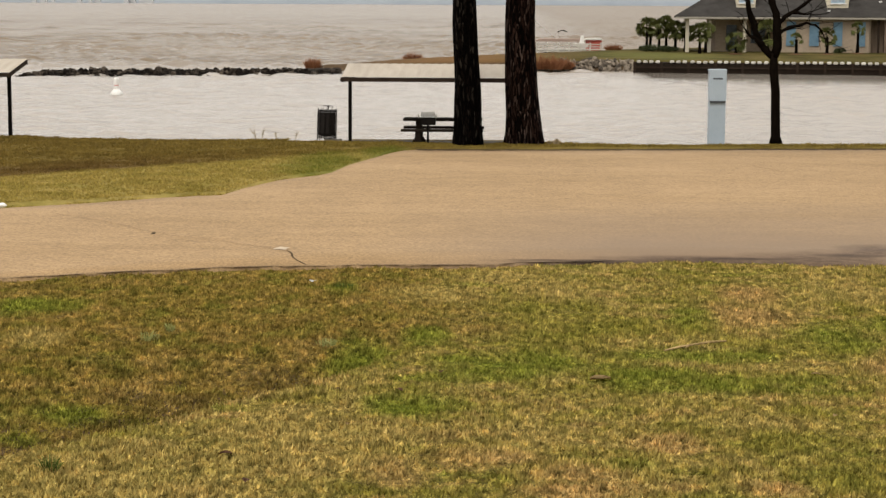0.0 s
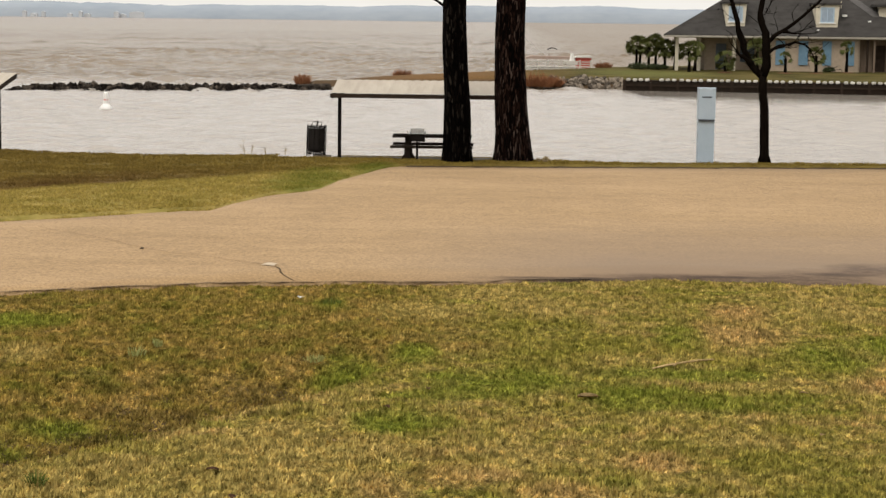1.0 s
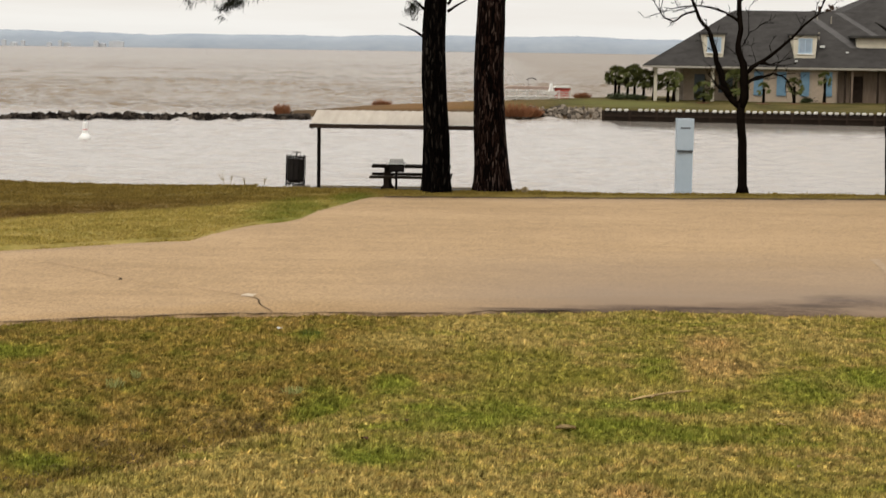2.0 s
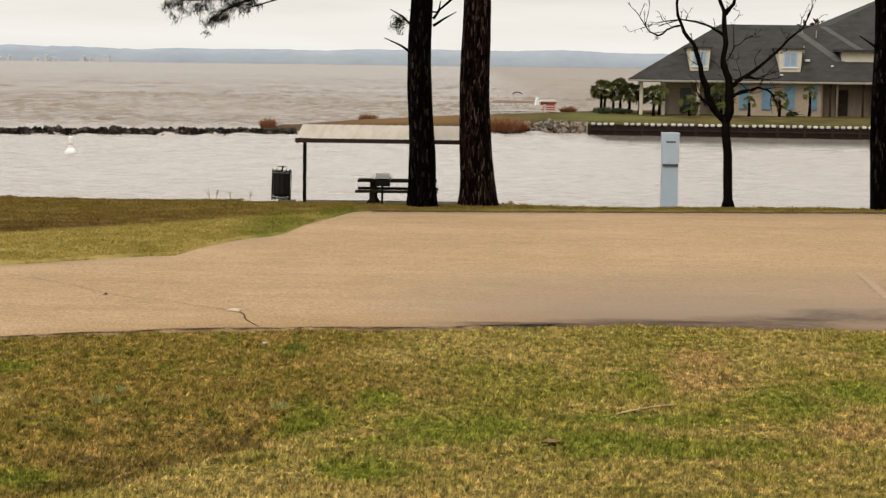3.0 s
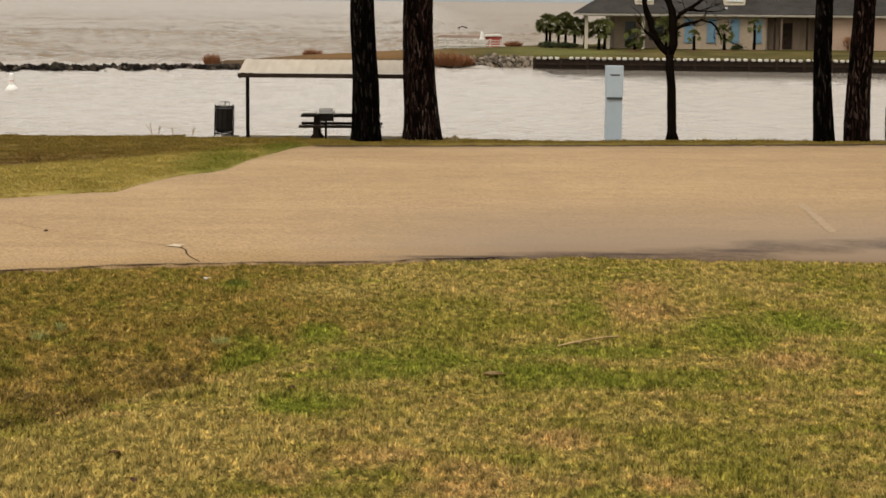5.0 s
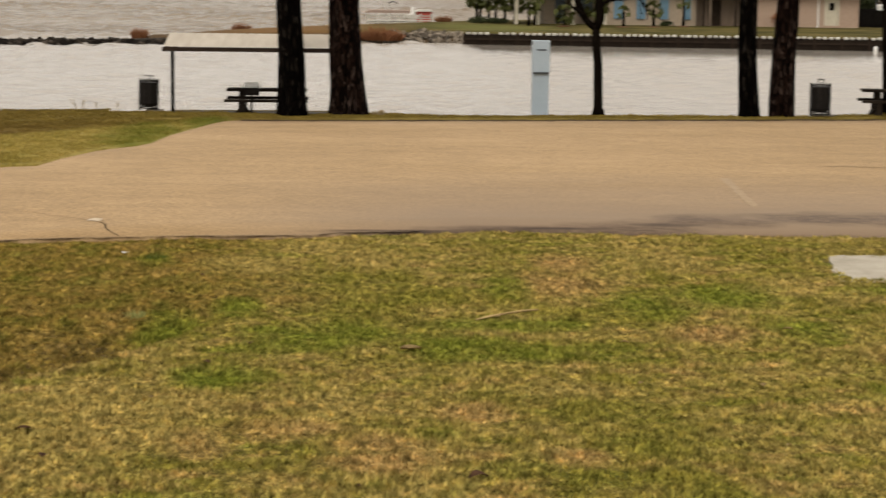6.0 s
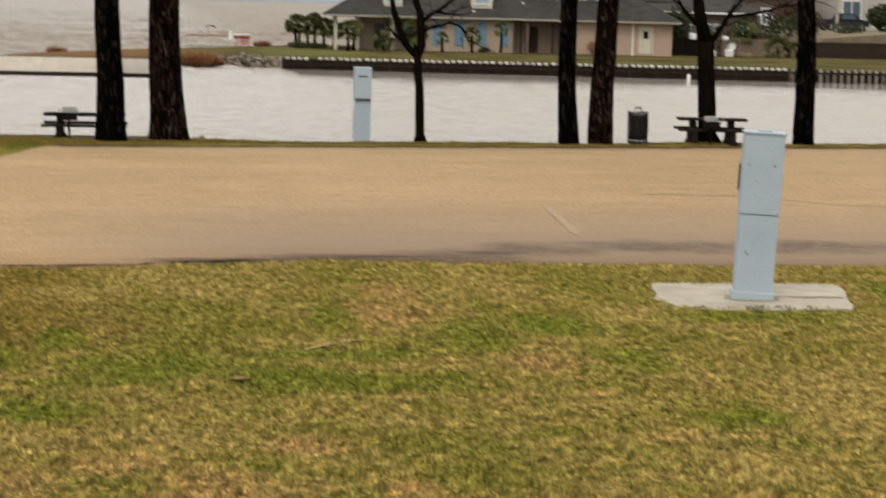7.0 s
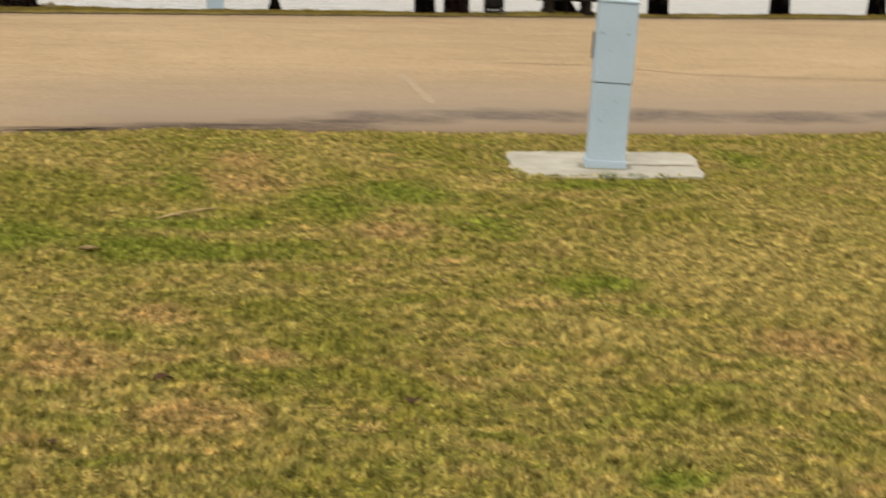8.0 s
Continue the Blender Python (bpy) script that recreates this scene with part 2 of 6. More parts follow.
def ground_mat():
    m, n, l, p = node_mat("lawn_soil")
    turf = turf_colours(n, l, (0.19, 0.135, 0.04), (0.085, 0.105, 0.012), (0.22, 0.135, 0.055), (0.11, 0.098, 0.024), ((0.068, 0.064, 0.014), (0.098, 0.066, 0.018), (0.13, 0.086, 0.028)))
    tc = n.new("ShaderNodeTexCoord")
    sep = n.new("ShaderNodeSeparateXYZ")
    l.new(tc.outputs["Object"], sep.inputs[0])
    far = math_n(n, l, 'MULTIPLY', math_n(n, l, 'SUBTRACT', sep.outputs[1], 33.0), 0.5, clamp=True)
    fine = noise_node(n, l, 7.0, 5, 0.7)
    lawn = far_lawn(n, l, sep)
    penin = math_n(n, l, 'MULTIPLY', math_n(n, l, 'SUBTRACT', sep.outputs[1], 90.0), 0.1, clamp=True)
    pen_c = ramp(n, l, noise_node(n, l, 0.25, 5, 0.6), [(0.36, (0.044, 0.040, 0.013)), (0.5, (0.080, 0.066, 0.021)), (0.64, (0.118, 0.092, 0.034))])
    pen_c = mixc(n, l, math_n(n, l, 'MULTIPLY', patches(n, l, [(11.0, 142.0, 6.0, 12.0)]), 0.7), pen_c, (0.115, 0.120, 0.034))
    west = math_n(n, l, 'MULTIPLY', math_n(n, l, 'SUBTRACT', 6.0, sep.outputs[0]), 0.12, clamp=True)
    pen_c = mixc(n, l, west, pen_c, (0.15, 0.085, 0.036))
    lawn = mixc(n, l, penin, lawn, pen_c)
    col = mixc(n, l, far, turf, lawn)
    mud = math_n(n, l, 'MULTIPLY', math_n(n, l, 'SUBTRACT', -0.12, sep.outputs[2]), 6.0, clamp=True)
    col = mixc(n, l, mud, col, (0.09, 0.06, 0.035))
    shade = ramp(n, l, fine, [(0.3, (0.72, 0.72, 0.72)), (0.7, (1.15, 1.15, 1.15))])
    col = mixc(n, l, 1.0, col, shade, 'MULTIPLY')
    l.new(col, p.inputs["Base Color"])
    p.inputs["Roughness"].default_value = 0.95
    p.inputs["Specular IOR Level"].default_value = 0.03
    bump(n, l, p, fine, 0.9, 0.05)
    return m


def blade_mat():
    m, n, l, p = node_mat("grass_blades")
    turf = turf_colours(n, l, (0.374, 0.300, 0.110), (0.178, 0.208, 0.032), (0.42, 0.285, 0.128), (0.232, 0.212, 0.046), ((0.165, 0.160, 0.030), (0.230, 0.168, 0.042), (0.31, 0.215, 0.072)))
    g = n.new("ShaderNodeNewGeometry")
    tint = ramp(n, l, g.outputs["Random Per Island"], [(0.0, (0.62, 0.56, 0.48)), (0.3, (0.88, 0.86, 0.80)), (0.7, (1.10, 1.08, 1.04)), (0.93, (1.25, 1.22, 1.18)), (1.0, (1.7, 1.64, 1.6))])
    l.new(mixc(n, l, 1.0, turf, tint, 'MULTIPLY'), p.inputs["Base Color"])
    p.inputs["Roughness"].default_value = 0.85
    p.inputs["Specular IOR Level"].default_value = 0.03
    return m


def far_blade_mat():
    m, n, l, p = node_mat("far_grass_blades")
    tc = n.new("ShaderNodeTexCoord")
    sep = n.new("ShaderNodeSeparateXYZ")
    l.new(tc.outputs["Object"], sep.inputs[0])
    g = n.new("ShaderNodeNewGeometry")
    tint = ramp(n, l, g.outputs["Random Per Island"], [(0.0, (0.72, 0.7, 0.64)), (0.5, (1.1, 1.1, 1.02)), (1.0, (1.5, 1.46, 1.3))])
    l.new(mixc(n, l, 1.0, far_lawn(n, l, sep), tint, 'MULTIPLY'), p.inputs["Base Color"])
    p.inputs["Roughness"].default_value = 0.9
    p.inputs["Specular IOR Level"].default_value = 0.03
    return m


def road_mat():
    m, n, l, p = node_mat("tan_aggregate_asphalt")
    tc = n.new("ShaderNodeTexCoord")
    sep = n.new("ShaderNodeSeparateXYZ")
    l.new(tc.outputs["Object"], sep.inputs[0])
    big = noise_node(n, l, 0.35, 5, 0.6, (0.35, 1.0, 1.0))
    grit = noise_node(n, l, 18.0, 4, 0.75)
    col = ramp(n, l, big, [(0.3, (0.272, 0.178, 0.088)), (0.7, (0.345, 0.230, 0.120))])
    gr = ramp(n, l, grit, [(0.30, (0.55, 0.55, 0.55)), (0.5, (1, 1, 1)), (0.72, (1.42, 1.42, 1.42))])
    col = mixc(n, l, 1.0, col, gr, 'MULTIPLY')
    mott = ramp(n, l, noise_node(n, l, 1.6, 6, 0.7, (0.6, 1.0, 1.0)), [(0.3, (0.88, 0.88, 0.88)), (0.7, (1.1, 1.1, 1.1))])
    col = mixc(n, l, 1.0, col, mott, 'MULTIPLY')
    # worn greyer lane and dark silt along the near edge
    wob = noise_node(n, l, 0.30, 5, 0.6, (0.6, 1.6, 1.0))
    lane = math_n(n, l, 'MULTIPLY_ADD', wob, 5.0, math_n(n, l, 'SUBTRACT', sep.outputs[1], 2.5))
    f_lane = ramp(n, l, math_n(n, l, 'DIVIDE', lane, 100.0), [(0.300, (1, 1, 1)), (0.378, (0, 0, 0))])
    xr = math_n(n, l, 'MULTIPLY', math_n(n, l, 'ADD', sep.outputs[0], 2.5), 0.22, clamp=True)
    col = mixc(n, l, math_n(n, l, 'MULTIPLY', math_n(n, l, 'MULTIPLY', f_lane, xr), 0.9), col, (0.20, 0.143, 0.097))
    f_silt = patches(n, l, [(1.2, 28.65, 1.8, 0.30), (3.0, 29.05, 1.8, 0.50), (4.8, 29.3, 1.4, 0.85), (6.3, 30.1, 1.4, 1.0), (8.6, 30.5, 2.2, 1.0), (11.0, 30.6, 2.1, 1.05), (13.4, 30.5, 2.0, 1.0), (17.0, 30.8, 3.0, 0.8)])
    broken = ramp(n, l, noise_node(n, l, 5.0, 8, 0.8, (0.7, 1.0, 1.0)), [(0.38, (0.45, 0.45, 0.45)), (0.56, (1, 1, 1))])
    col = mixc(n, l, math_n(n, l, 'MULTIPLY', math_n(n, l, 'MULTIPLY', f_silt, broken), 0.9), col, (0.075, 0.050, 0.035))
    f_wet = patches(n, l, [(1.6, 28.75, 1.9, 0.16), (3.6, 29.15, 1.0, 0.16), (5.4, 29.6, 0.8, 0.25)])
    col = mixc(n, l, math_n(n, l, 'MULTIPLY', f_wet, 0.8), col, (0.050, 0.035, 0.026))
    l.new(col, p.inputs["Base Color"])
    p.inputs["Roughness"].default_value = 0.9
    p.inputs["Specular IOR Level"].default_value = 0.25
    bump(n, l, p, grit, 0.25, 0.005)
    return m


def water_mat():
    m, n, l, p = node_mat("lake_water")
    tc = n.new("ShaderNodeTexCoord")
    sep = n.new("ShaderNodeSeparateXYZ")
    l.new(tc.outputs["Object"], sep.inputs[0])
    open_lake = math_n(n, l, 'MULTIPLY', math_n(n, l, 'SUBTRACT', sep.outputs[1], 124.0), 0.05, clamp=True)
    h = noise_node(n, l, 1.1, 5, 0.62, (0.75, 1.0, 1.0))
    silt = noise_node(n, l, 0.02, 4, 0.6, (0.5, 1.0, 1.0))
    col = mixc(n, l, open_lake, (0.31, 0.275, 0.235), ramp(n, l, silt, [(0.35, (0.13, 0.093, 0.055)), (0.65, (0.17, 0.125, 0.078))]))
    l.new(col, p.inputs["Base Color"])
    east = math_n(n, l, 'MULTIPLY', math_n(n, l, 'SUBTRACT', sep.outputs[0], 4.0), 0.08, clamp=True)
    p.inputs["IOR"].default_value = 1.33
    b = n.new("ShaderNodeBump")
    b.inputs["Distance"].default_value = 0.21
    # calmer in the lee of the seawall
    off_wall = math_n(n, l, 'SUBTRACT', math_n(n, l, 'MULTIPLY_ADD', sep.outputs[0], -0.1456, 129.8), sep.outputs[1])
    lee = math_n(n, l, 'MULTIPLY_ADD', math_n(n, l, 'MAXIMUM', math_n(n, l, 'SUBTRACT', off_wall, 8.0), 0.0), 0.06, 0.05, clamp=True)
    lee = math_n(n, l, 'MAXIMUM', math_n(n, l, 'MAXIMUM', lee, math_n(n, l, 'MULTIPLY_ADD', open_lake, 4.0, -2.0, clamp=True)), math_n(n, l, 'SUBTRACT', 9.0, sep.outputs[0], clamp=True))
    rough = math_n(n, l, 'MULTIPLY_ADD', east, 0.12, math_n(n, l, 'MULTIPLY_ADD', open_lake, 0.12, 0.14))
    l.new(math_n(n, l, 'MULTIPLY', rough, math_n(n, l, 'MULTIPLY_ADD', lee, 0.7, 0.3)), p.inputs["Roughness"])
    chop = math_n(n, l, 'MULTIPLY_ADD', open_lake, -0.20, 1.30)
    l.new(math_n(n, l, 'MULTIPLY', chop, lee), b.inputs["Strength"])
    l.new(h, b.inputs["Height"])
    l.new(b.outputs[0], p.inputs["Normal"])
    return m


M_GROUND, M_BLADE, M_BLADE_FAR, M_ROAD, M_WATER = ground_mat(), blade_mat(), far_blade_mat(), road_mat(), water_mat()
def bark_mat(name, tone):
    m, n, l, p = node_mat(name)
    tc = n.new("ShaderNodeTexCoord")
    mp = n.new("ShaderNodeMapping")
    mp.inputs["Scale"].default_value = (1, 1, 0.2)
    l.new(tc.outputs["Object"], mp.inputs[0])
    wig = n.new("ShaderNodeTexNoise")
    wig.inputs["Scale"].default_value = 5.0
    l.new(mp.outputs[0], wig.inputs["Vector"])
    shift = mixc(n, l, 0.12, mp.outputs[0], wig.outputs[1])
    cells, edges = n.new("ShaderNodeTexVoronoi"), n.new("ShaderNodeTexVoronoi")
    edges.feature = 'DISTANCE_TO_EDGE'
    for t in (cells, edges):
        t.inputs["Scale"].default_value = 24.0
        t.inputs["Randomness"].default_value = 1.0
        l.new(shift, t.inputs["Vector"])
    sep = n.new("ShaderNodeSeparateXYZ")
    l.new(cells.outputs["Color"], sep.inputs[0])
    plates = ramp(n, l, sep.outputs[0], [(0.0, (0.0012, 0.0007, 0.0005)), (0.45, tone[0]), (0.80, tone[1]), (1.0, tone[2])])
    # Furrow darkness between the plates is painted into the base colour.
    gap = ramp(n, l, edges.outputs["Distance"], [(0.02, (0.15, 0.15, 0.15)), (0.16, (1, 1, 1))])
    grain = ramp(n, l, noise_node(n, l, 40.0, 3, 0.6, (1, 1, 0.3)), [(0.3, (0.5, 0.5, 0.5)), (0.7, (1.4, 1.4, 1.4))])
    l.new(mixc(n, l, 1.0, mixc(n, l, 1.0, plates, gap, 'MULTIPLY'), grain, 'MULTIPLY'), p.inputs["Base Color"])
    p.inputs["Roughness"].default_value = 0.95
    p.inputs["Specular IOR Level"].default_value = 0.02
    bump(n, l, p, edges.outputs["Distance"], 0.8, 0.06)
    return m


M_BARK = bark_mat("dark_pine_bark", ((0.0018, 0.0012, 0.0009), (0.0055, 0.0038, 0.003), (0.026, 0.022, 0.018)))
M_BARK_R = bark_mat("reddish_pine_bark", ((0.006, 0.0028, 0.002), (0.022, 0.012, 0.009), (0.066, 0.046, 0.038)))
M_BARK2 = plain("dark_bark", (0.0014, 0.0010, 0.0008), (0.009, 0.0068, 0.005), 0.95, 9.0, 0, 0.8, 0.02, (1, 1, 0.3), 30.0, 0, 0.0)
M_NEEDLE = plain("pine_needles", (0.006, 0.0065, 0.003), (0.022, 0.022, 0.009), 0.8, 3.0, spec=0.08)
M_METAL = plain("blue_grey_enamel", (0.305, 0.368, 0.42), (0.375, 0.438, 0.492), 0.45, 1.6, 0.0, 0.05, 0.002, None, 30.0)
# Dark tones put slot and seam shade into the colour; also dark fittings.
M_METAL_D = plain("dark_gap", (0.03, 0.035, 0.04), (0.06, 0.065, 0.07), 0.6)
M_SEAM = plain("shaded_seam_enamel", (0.20, 0.24, 0.27), (0.28, 0.325, 0.36), 0.6)
M_RUST = plain("stained_enamel", (0.14, 0.13, 0.12), (0.30, 0.34, 0.37), 0.7, 8.0)
M_CONC = plain("weathered_concrete", (0.235, 0.205, 0.155), (0.43, 0.385, 0.31), 0.9, 2.0, 0, 0.4, 0.01)
M_CONC_D = plain("dark_concrete", (0.06, 0.050, 0.038), (0.135, 0.115, 0.088), 0.9, 2.0, 0, 0.4, 0.01)
M_STAIN = plain("mossy_concrete_stain", (0.13, 0.125, 0.075), (0.28, 0.25, 0.18), 0.9, 6.0)
M_TABLE = plain("dark_aggregate_concrete", (0.007, 0.005, 0.004), (0.028, 0.021, 0.015), 0.9, 4.0, spec=0.03)
M_BLACK = plain("black_painted_steel", (0.003, 0.0024, 0.002), (0.010, 0.008, 0.0065), 0.6, 5.0, spec=0.06)
M_BIN = plain("dark_bin_liner", (0.007, 0.0056, 0.005), (0.020, 0.0165, 0.0145), 0.6, 4.0, spec=0.12)
M_STEEL = plain("galvanised_grate", (0.35, 0.35, 0.34), (0.55, 0.55, 0.53), 0.4, 6.0, 0.6)
M_ROOFT = plain("weathered_sheet_roof", (0.30, 0.255, 0.20), (0.45, 0.395, 0.32), 0.6, 1.2, 0.0, 0.1, 0.005, (3, 0.4, 1))
M_TIMBER = plain("dark_timber", (0.013, 0.009, 0.0065), (0.042, 0.029, 0.021), 0.9, 3.0, spec=0.08)
M_ROCK = plain("dark_rubble", (0.008, 0.006, 0.0045), (0.075, 0.06, 0.046), 0.95, 1.5, 0, 0.6, 0.05, None, 8.0, 0.6, 0.08)
M_ROCKL = plain("pale_rubble", (0.05, 0.040, 0.030), (0.23, 0.19, 0.145), 0.9, 1.5, 0, 0.6, 0.05, None, 8.0, 0.6)
M_SHINGLE = plain("dark_roof_shingle", (0.026, 0.024, 0.022), (0.060, 0.056, 0.052), 0.9, 1.0, 0, 0.5, 0.02, (1, 1, 3), 14.0, 0, 0.08)
M_SHINGLE_L = plain("worn_roof_shingle", (0.06, 0.056, 0.054), (0.10, 0.095, 0.09), 0.9, 1.0, 0, 0.5, 0.02, (1, 1, 3), 14.0)
M_BRICK = plain("pinkish_brick", (0.32, 0.225, 0.165), (0.44, 0.325, 0.25), 0.9, 3.0, 0, 0.3, 0.01, (1, 1, 3), 12.0)
M_BRICKT = plain("tan_brick", (0.26, 0.205, 0.148), (0.40, 0.325, 0.245), 0.9, 3.0, 0, 0.3, 0.01, (1, 1, 3), 12.0)
M_WOOD = plain("brown_cedar", (0.105, 0.078, 0.056), (0.215, 0.16, 0.118), 0.85, 3.0, 0, 0.3, 0.01, (3, 3, 0.4))
M_CREAM = plain("cream_paint", (0.47, 0.42, 0.32), (0.60, 0.55, 0.44), 0.7, 2.0)
M_GUTTER = plain("dull_gutter_paint", (0.24, 0.22, 0.18), (0.36, 0.33, 0.28), 0.7, 2.0)
M_WHITE = plain("white_paint", (0.62, 0.61, 0.58), (0.80, 0.79, 0.76), 0.6, 2.0)
M_CAP = plain("dull_white_caps", (0.36, 0.34, 0.30), (0.60, 0.58, 0.53), 0.8, 3.0, rnd=0.4)
M_BLUE = plain("faded_blue_paint", (0.11, 0.20, 0.28), (0.18, 0.29, 0.37), 0.7, 3.0)
M_GLASS = plain("dark_window_glass", (0.05, 0.065, 0.08), (0.12, 0.15, 0.18), 0.12, 1.0, 0, 0.02)
# The panes' pale sky reflection is put into the base colour.
M_PANE = plain("painted_sky_glass", (0.20, 0.26, 0.32), (0.34, 0.40, 0.46), 0.15, 1.2, 0, 0.02)
M_FRAMEB = plain("pale_blue_frame_paint", (0.26, 0.36, 0.46), (0.40, 0.50, 0.58), 0.6, 2.0)
M_PALM = plain("palm_fronds", (0.018, 0.026, 0.007), (0.092, 0.095, 0.026), 0.8, 3.0, spec=0.1)
M_SHRUB = plain("evergreen_leaves", (0.011, 0.018, 0.007), (0.052, 0.062, 0.020), 0.7, 4.0)
M_TWIG = plain("brown_twigs", (0.03, 0.02, 0.014), (0.10, 0.065, 0.045), 0.95, 6.0, spec=0.05)
M_REED = plain("rust_brown_reeds", (0.13, 0.05, 0.022), (0.29, 0.13, 0.06), 0.9, 6.0)
M_DRY = plain("dry_straw", (0.20, 0.15, 0.08), (0.36, 0.28, 0.16), 0.9, 6.0)
M_WALL = plain("tarred_timber_wall", (0.007, 0.005, 0.004), (0.028, 0.020, 0.014), 0.9, 2.5, 0, 0.4, 0.02, (1, 1, 0.4), spec=0.06)
M_DOCKR = plain("faded_canopy", (0.22, 0.15, 0.12), (0.36, 0.28, 0.23), 0.8, 2.0)
M_PILE = plain("weathered_piling", (0.10, 0.088, 0.072), (0.24, 0.215, 0.18), 0.9, 3.0, rnd=0.4)
M_RED = plain("red_paint", (0.32, 0.05, 0.04), (0.48, 0.10, 0.07), 0.6, 4.0)
M_STICK = plain("bleached_stick", (0.10, 0.06, 0.025), (0.50, 0.36, 0.16), 0.9, 8.0)
M_WEED = plain("pale_weed_leaves", (0.17, 0.19, 0.045), (0.38, 0.37, 0.14), 0.8, 8.0)
M_GREENT = plain("fresh_grass", (0.035, 0.055, 0.010), (0.12, 0.16, 0.025), 0.85, 8.0)
M_LEAF = plain("dead_leaf", (0.05, 0.025, 0.012), (0.16, 0.08, 0.04), 0.85, 12.0)
M_SAND = plain("sandy_bank", (0.12, 0.095, 0.06), (0.20, 0.16, 0.105), 0.95, 1.5)
M_VILLA = plain("brown_brick", (0.085, 0.066, 0.052), (0.15, 0.12, 0.095), 0.9, 3.0, 0, 0.3, 0.01, (1, 1, 3), 12.0)
M_VILLAW = plain("dull_pale_render", (0.30, 0.28, 0.25), (0.44, 0.41, 0.37), 0.8, 2.0)
M_LINE = plain("worn_line_paint", (0.25, 0.175, 0.105), (0.33, 0.24, 0.15), 0.9, 9.0)
M_LINEP = plain("pale_chipped_asphalt", (0.36, 0.28, 0.19), (0.52, 0.43, 0.32), 0.9, 9.0)
M_SILT_D = plain("damp_edge_soil", (0.085, 0.058, 0.036), (0.22, 0.155, 0.098), 0.95, 4.0)
M_SILT = plain("dark_silt", (0.028, 0.018, 0.010), (0.075, 0.050, 0.028), 0.95, 5.0, spec=0.05)
M_CRACK = plain("crack_filler", (0.17, 0.112, 0.06), (0.28, 0.19, 0.10), 0.95, 8.0)
# Distance haze is put into these pale blue-grey base colours.
M_HILL = plain("haze_tinted_hills", (0.23, 0.265, 0.305), (0.30, 0.33, 0.36), 1.0, 0.012, 0, 0.0, 0.01, (1, 1, 3), 0.05)
M_HAZEB = plain("haze_tinted_walls", (0.40, 0.42, 0.45), (0.52, 0.54, 0.56), 1.0, 0.2)
M_CARB = plain("dark_blue_car_paint", (0.012, 0.015, 0.025), (0.03, 0.035, 0.05), 0.25, 2.0, 0.2, 0.02)
M_RUBBER = plain("tyre_rubber", (0.012, 0.012, 0.012), (0.03, 0.03, 0.03), 0.85)


# ---------------------------------------------------------------- mesh tools
def box(bm, x0, y0, z0, x1, y1, z1, bev=0.0):
    made = bmesh.ops.create_cube(bm, size=1.0)
    vs = made["verts"]
    for v in vs:
        v.co = Vector((x0 + (v.co.x + 0.5) * (x1 - x0), y0 + (v.co.y + 0.5) * (y1 - y0), z0 + (v.co.z + 0.5) * (z1 - z0)))
    if bev:
        es = list({e for v in vs for e in v.link_edges})
        bmesh.ops.bevel(bm, geom=es, offset=bev, segments=2, affect='EDGES', profile=0.6)
    return bm


def tube(bm, pts, radii, sides=8, wob=0.0, caps=True):
    """A tapered tube through the points."""
    pts = [Vector(p) for p in pts]
    rings = []
    for i, p in enumerate(pts):
        d = (pts[min(i + 1, len(pts) - 1)] - pts[max(i - 1, 0)]).normalized()
        a = d.cross(Vector((0, 0, 1)) if abs(d.z) < 0.9 else Vector((0, 1, 0))).normalized()
        b = d.cross(a)
        ring = []
        for k in range(sides):
            t = 2 * math.pi * k / sides
            r = radii[i] * (1 + wob * (random.random() - 0.5))
            ring.append(bm.verts.new(p + (a * math.cos(t) + b * math.sin(t)) * r))
        rings.append(ring)
    for r0, r1 in zip(rings, rings[1:]):
        for k in range(sides):
            bm.faces.new((r0[k], r0[(k + 1) % sides], r1[(k + 1) % sides], r1[k]))
    if caps:
        bm.faces.new(list(reversed(rings[0])))
        bm.faces.new(rings[-1])
    return bm


def prism(bm, poly, y0, y1):
    """A polygon of (x, z) drawn out from y0 to y1."""
    a = [bm.verts.new((x, y0, z)) for x, z in poly]
    b = [bm.verts.new((x, y1, z)) for x, z in poly]
    bm.faces.new(a)
    bm.faces.new(list(reversed(b)))
    for i in range(len(poly)):
        j = (i + 1) % len(poly)
        bm.faces.new((a[j], a[i], b[i], b[j]))
    return bm


def part(name, bm, material, parent=None, label="", smooth=False):
    """Links a bmesh as one mesh object under a thing or a part."""
    bmesh.ops.recalc_face_normals(bm, faces=bm.faces)
    me = bpy.data.meshes.new(name)
    bm.to_mesh(me)
    bm.free()
    me.materials.append(material)
    if smooth:
        me.polygons.foreach_set("use_smooth", [True] * len(me.polygons))
    ob = new(name, me)
    if parent is not None:
        ob.parent = parent
    if label:
        ob["label"] = label
    return ob


def raw(name, verts, faces, material, parent=None, smooth=False):
    me = bpy.data.meshes.new(name)
    me.from_pydata(verts, [], faces)
    me.materials.append(material)
    if smooth:
        me.polygons.foreach_set("use_smooth", [True] * len(me.polygons))
    ob = new(name, me)
    if parent is not None:
        ob.parent = parent
    return ob


def thing(name, m, label, category, group=""):
    ob = new(name)
    ob.empty_display_size = 0.1
    ob.matrix_basis = m
    return tagged(ob, label, category, group)


def B():
    return bmesh.new()


def lerp(table, x):
    return float(np.interp(x, [p[0] for p in table], [p[1] for p in table]))


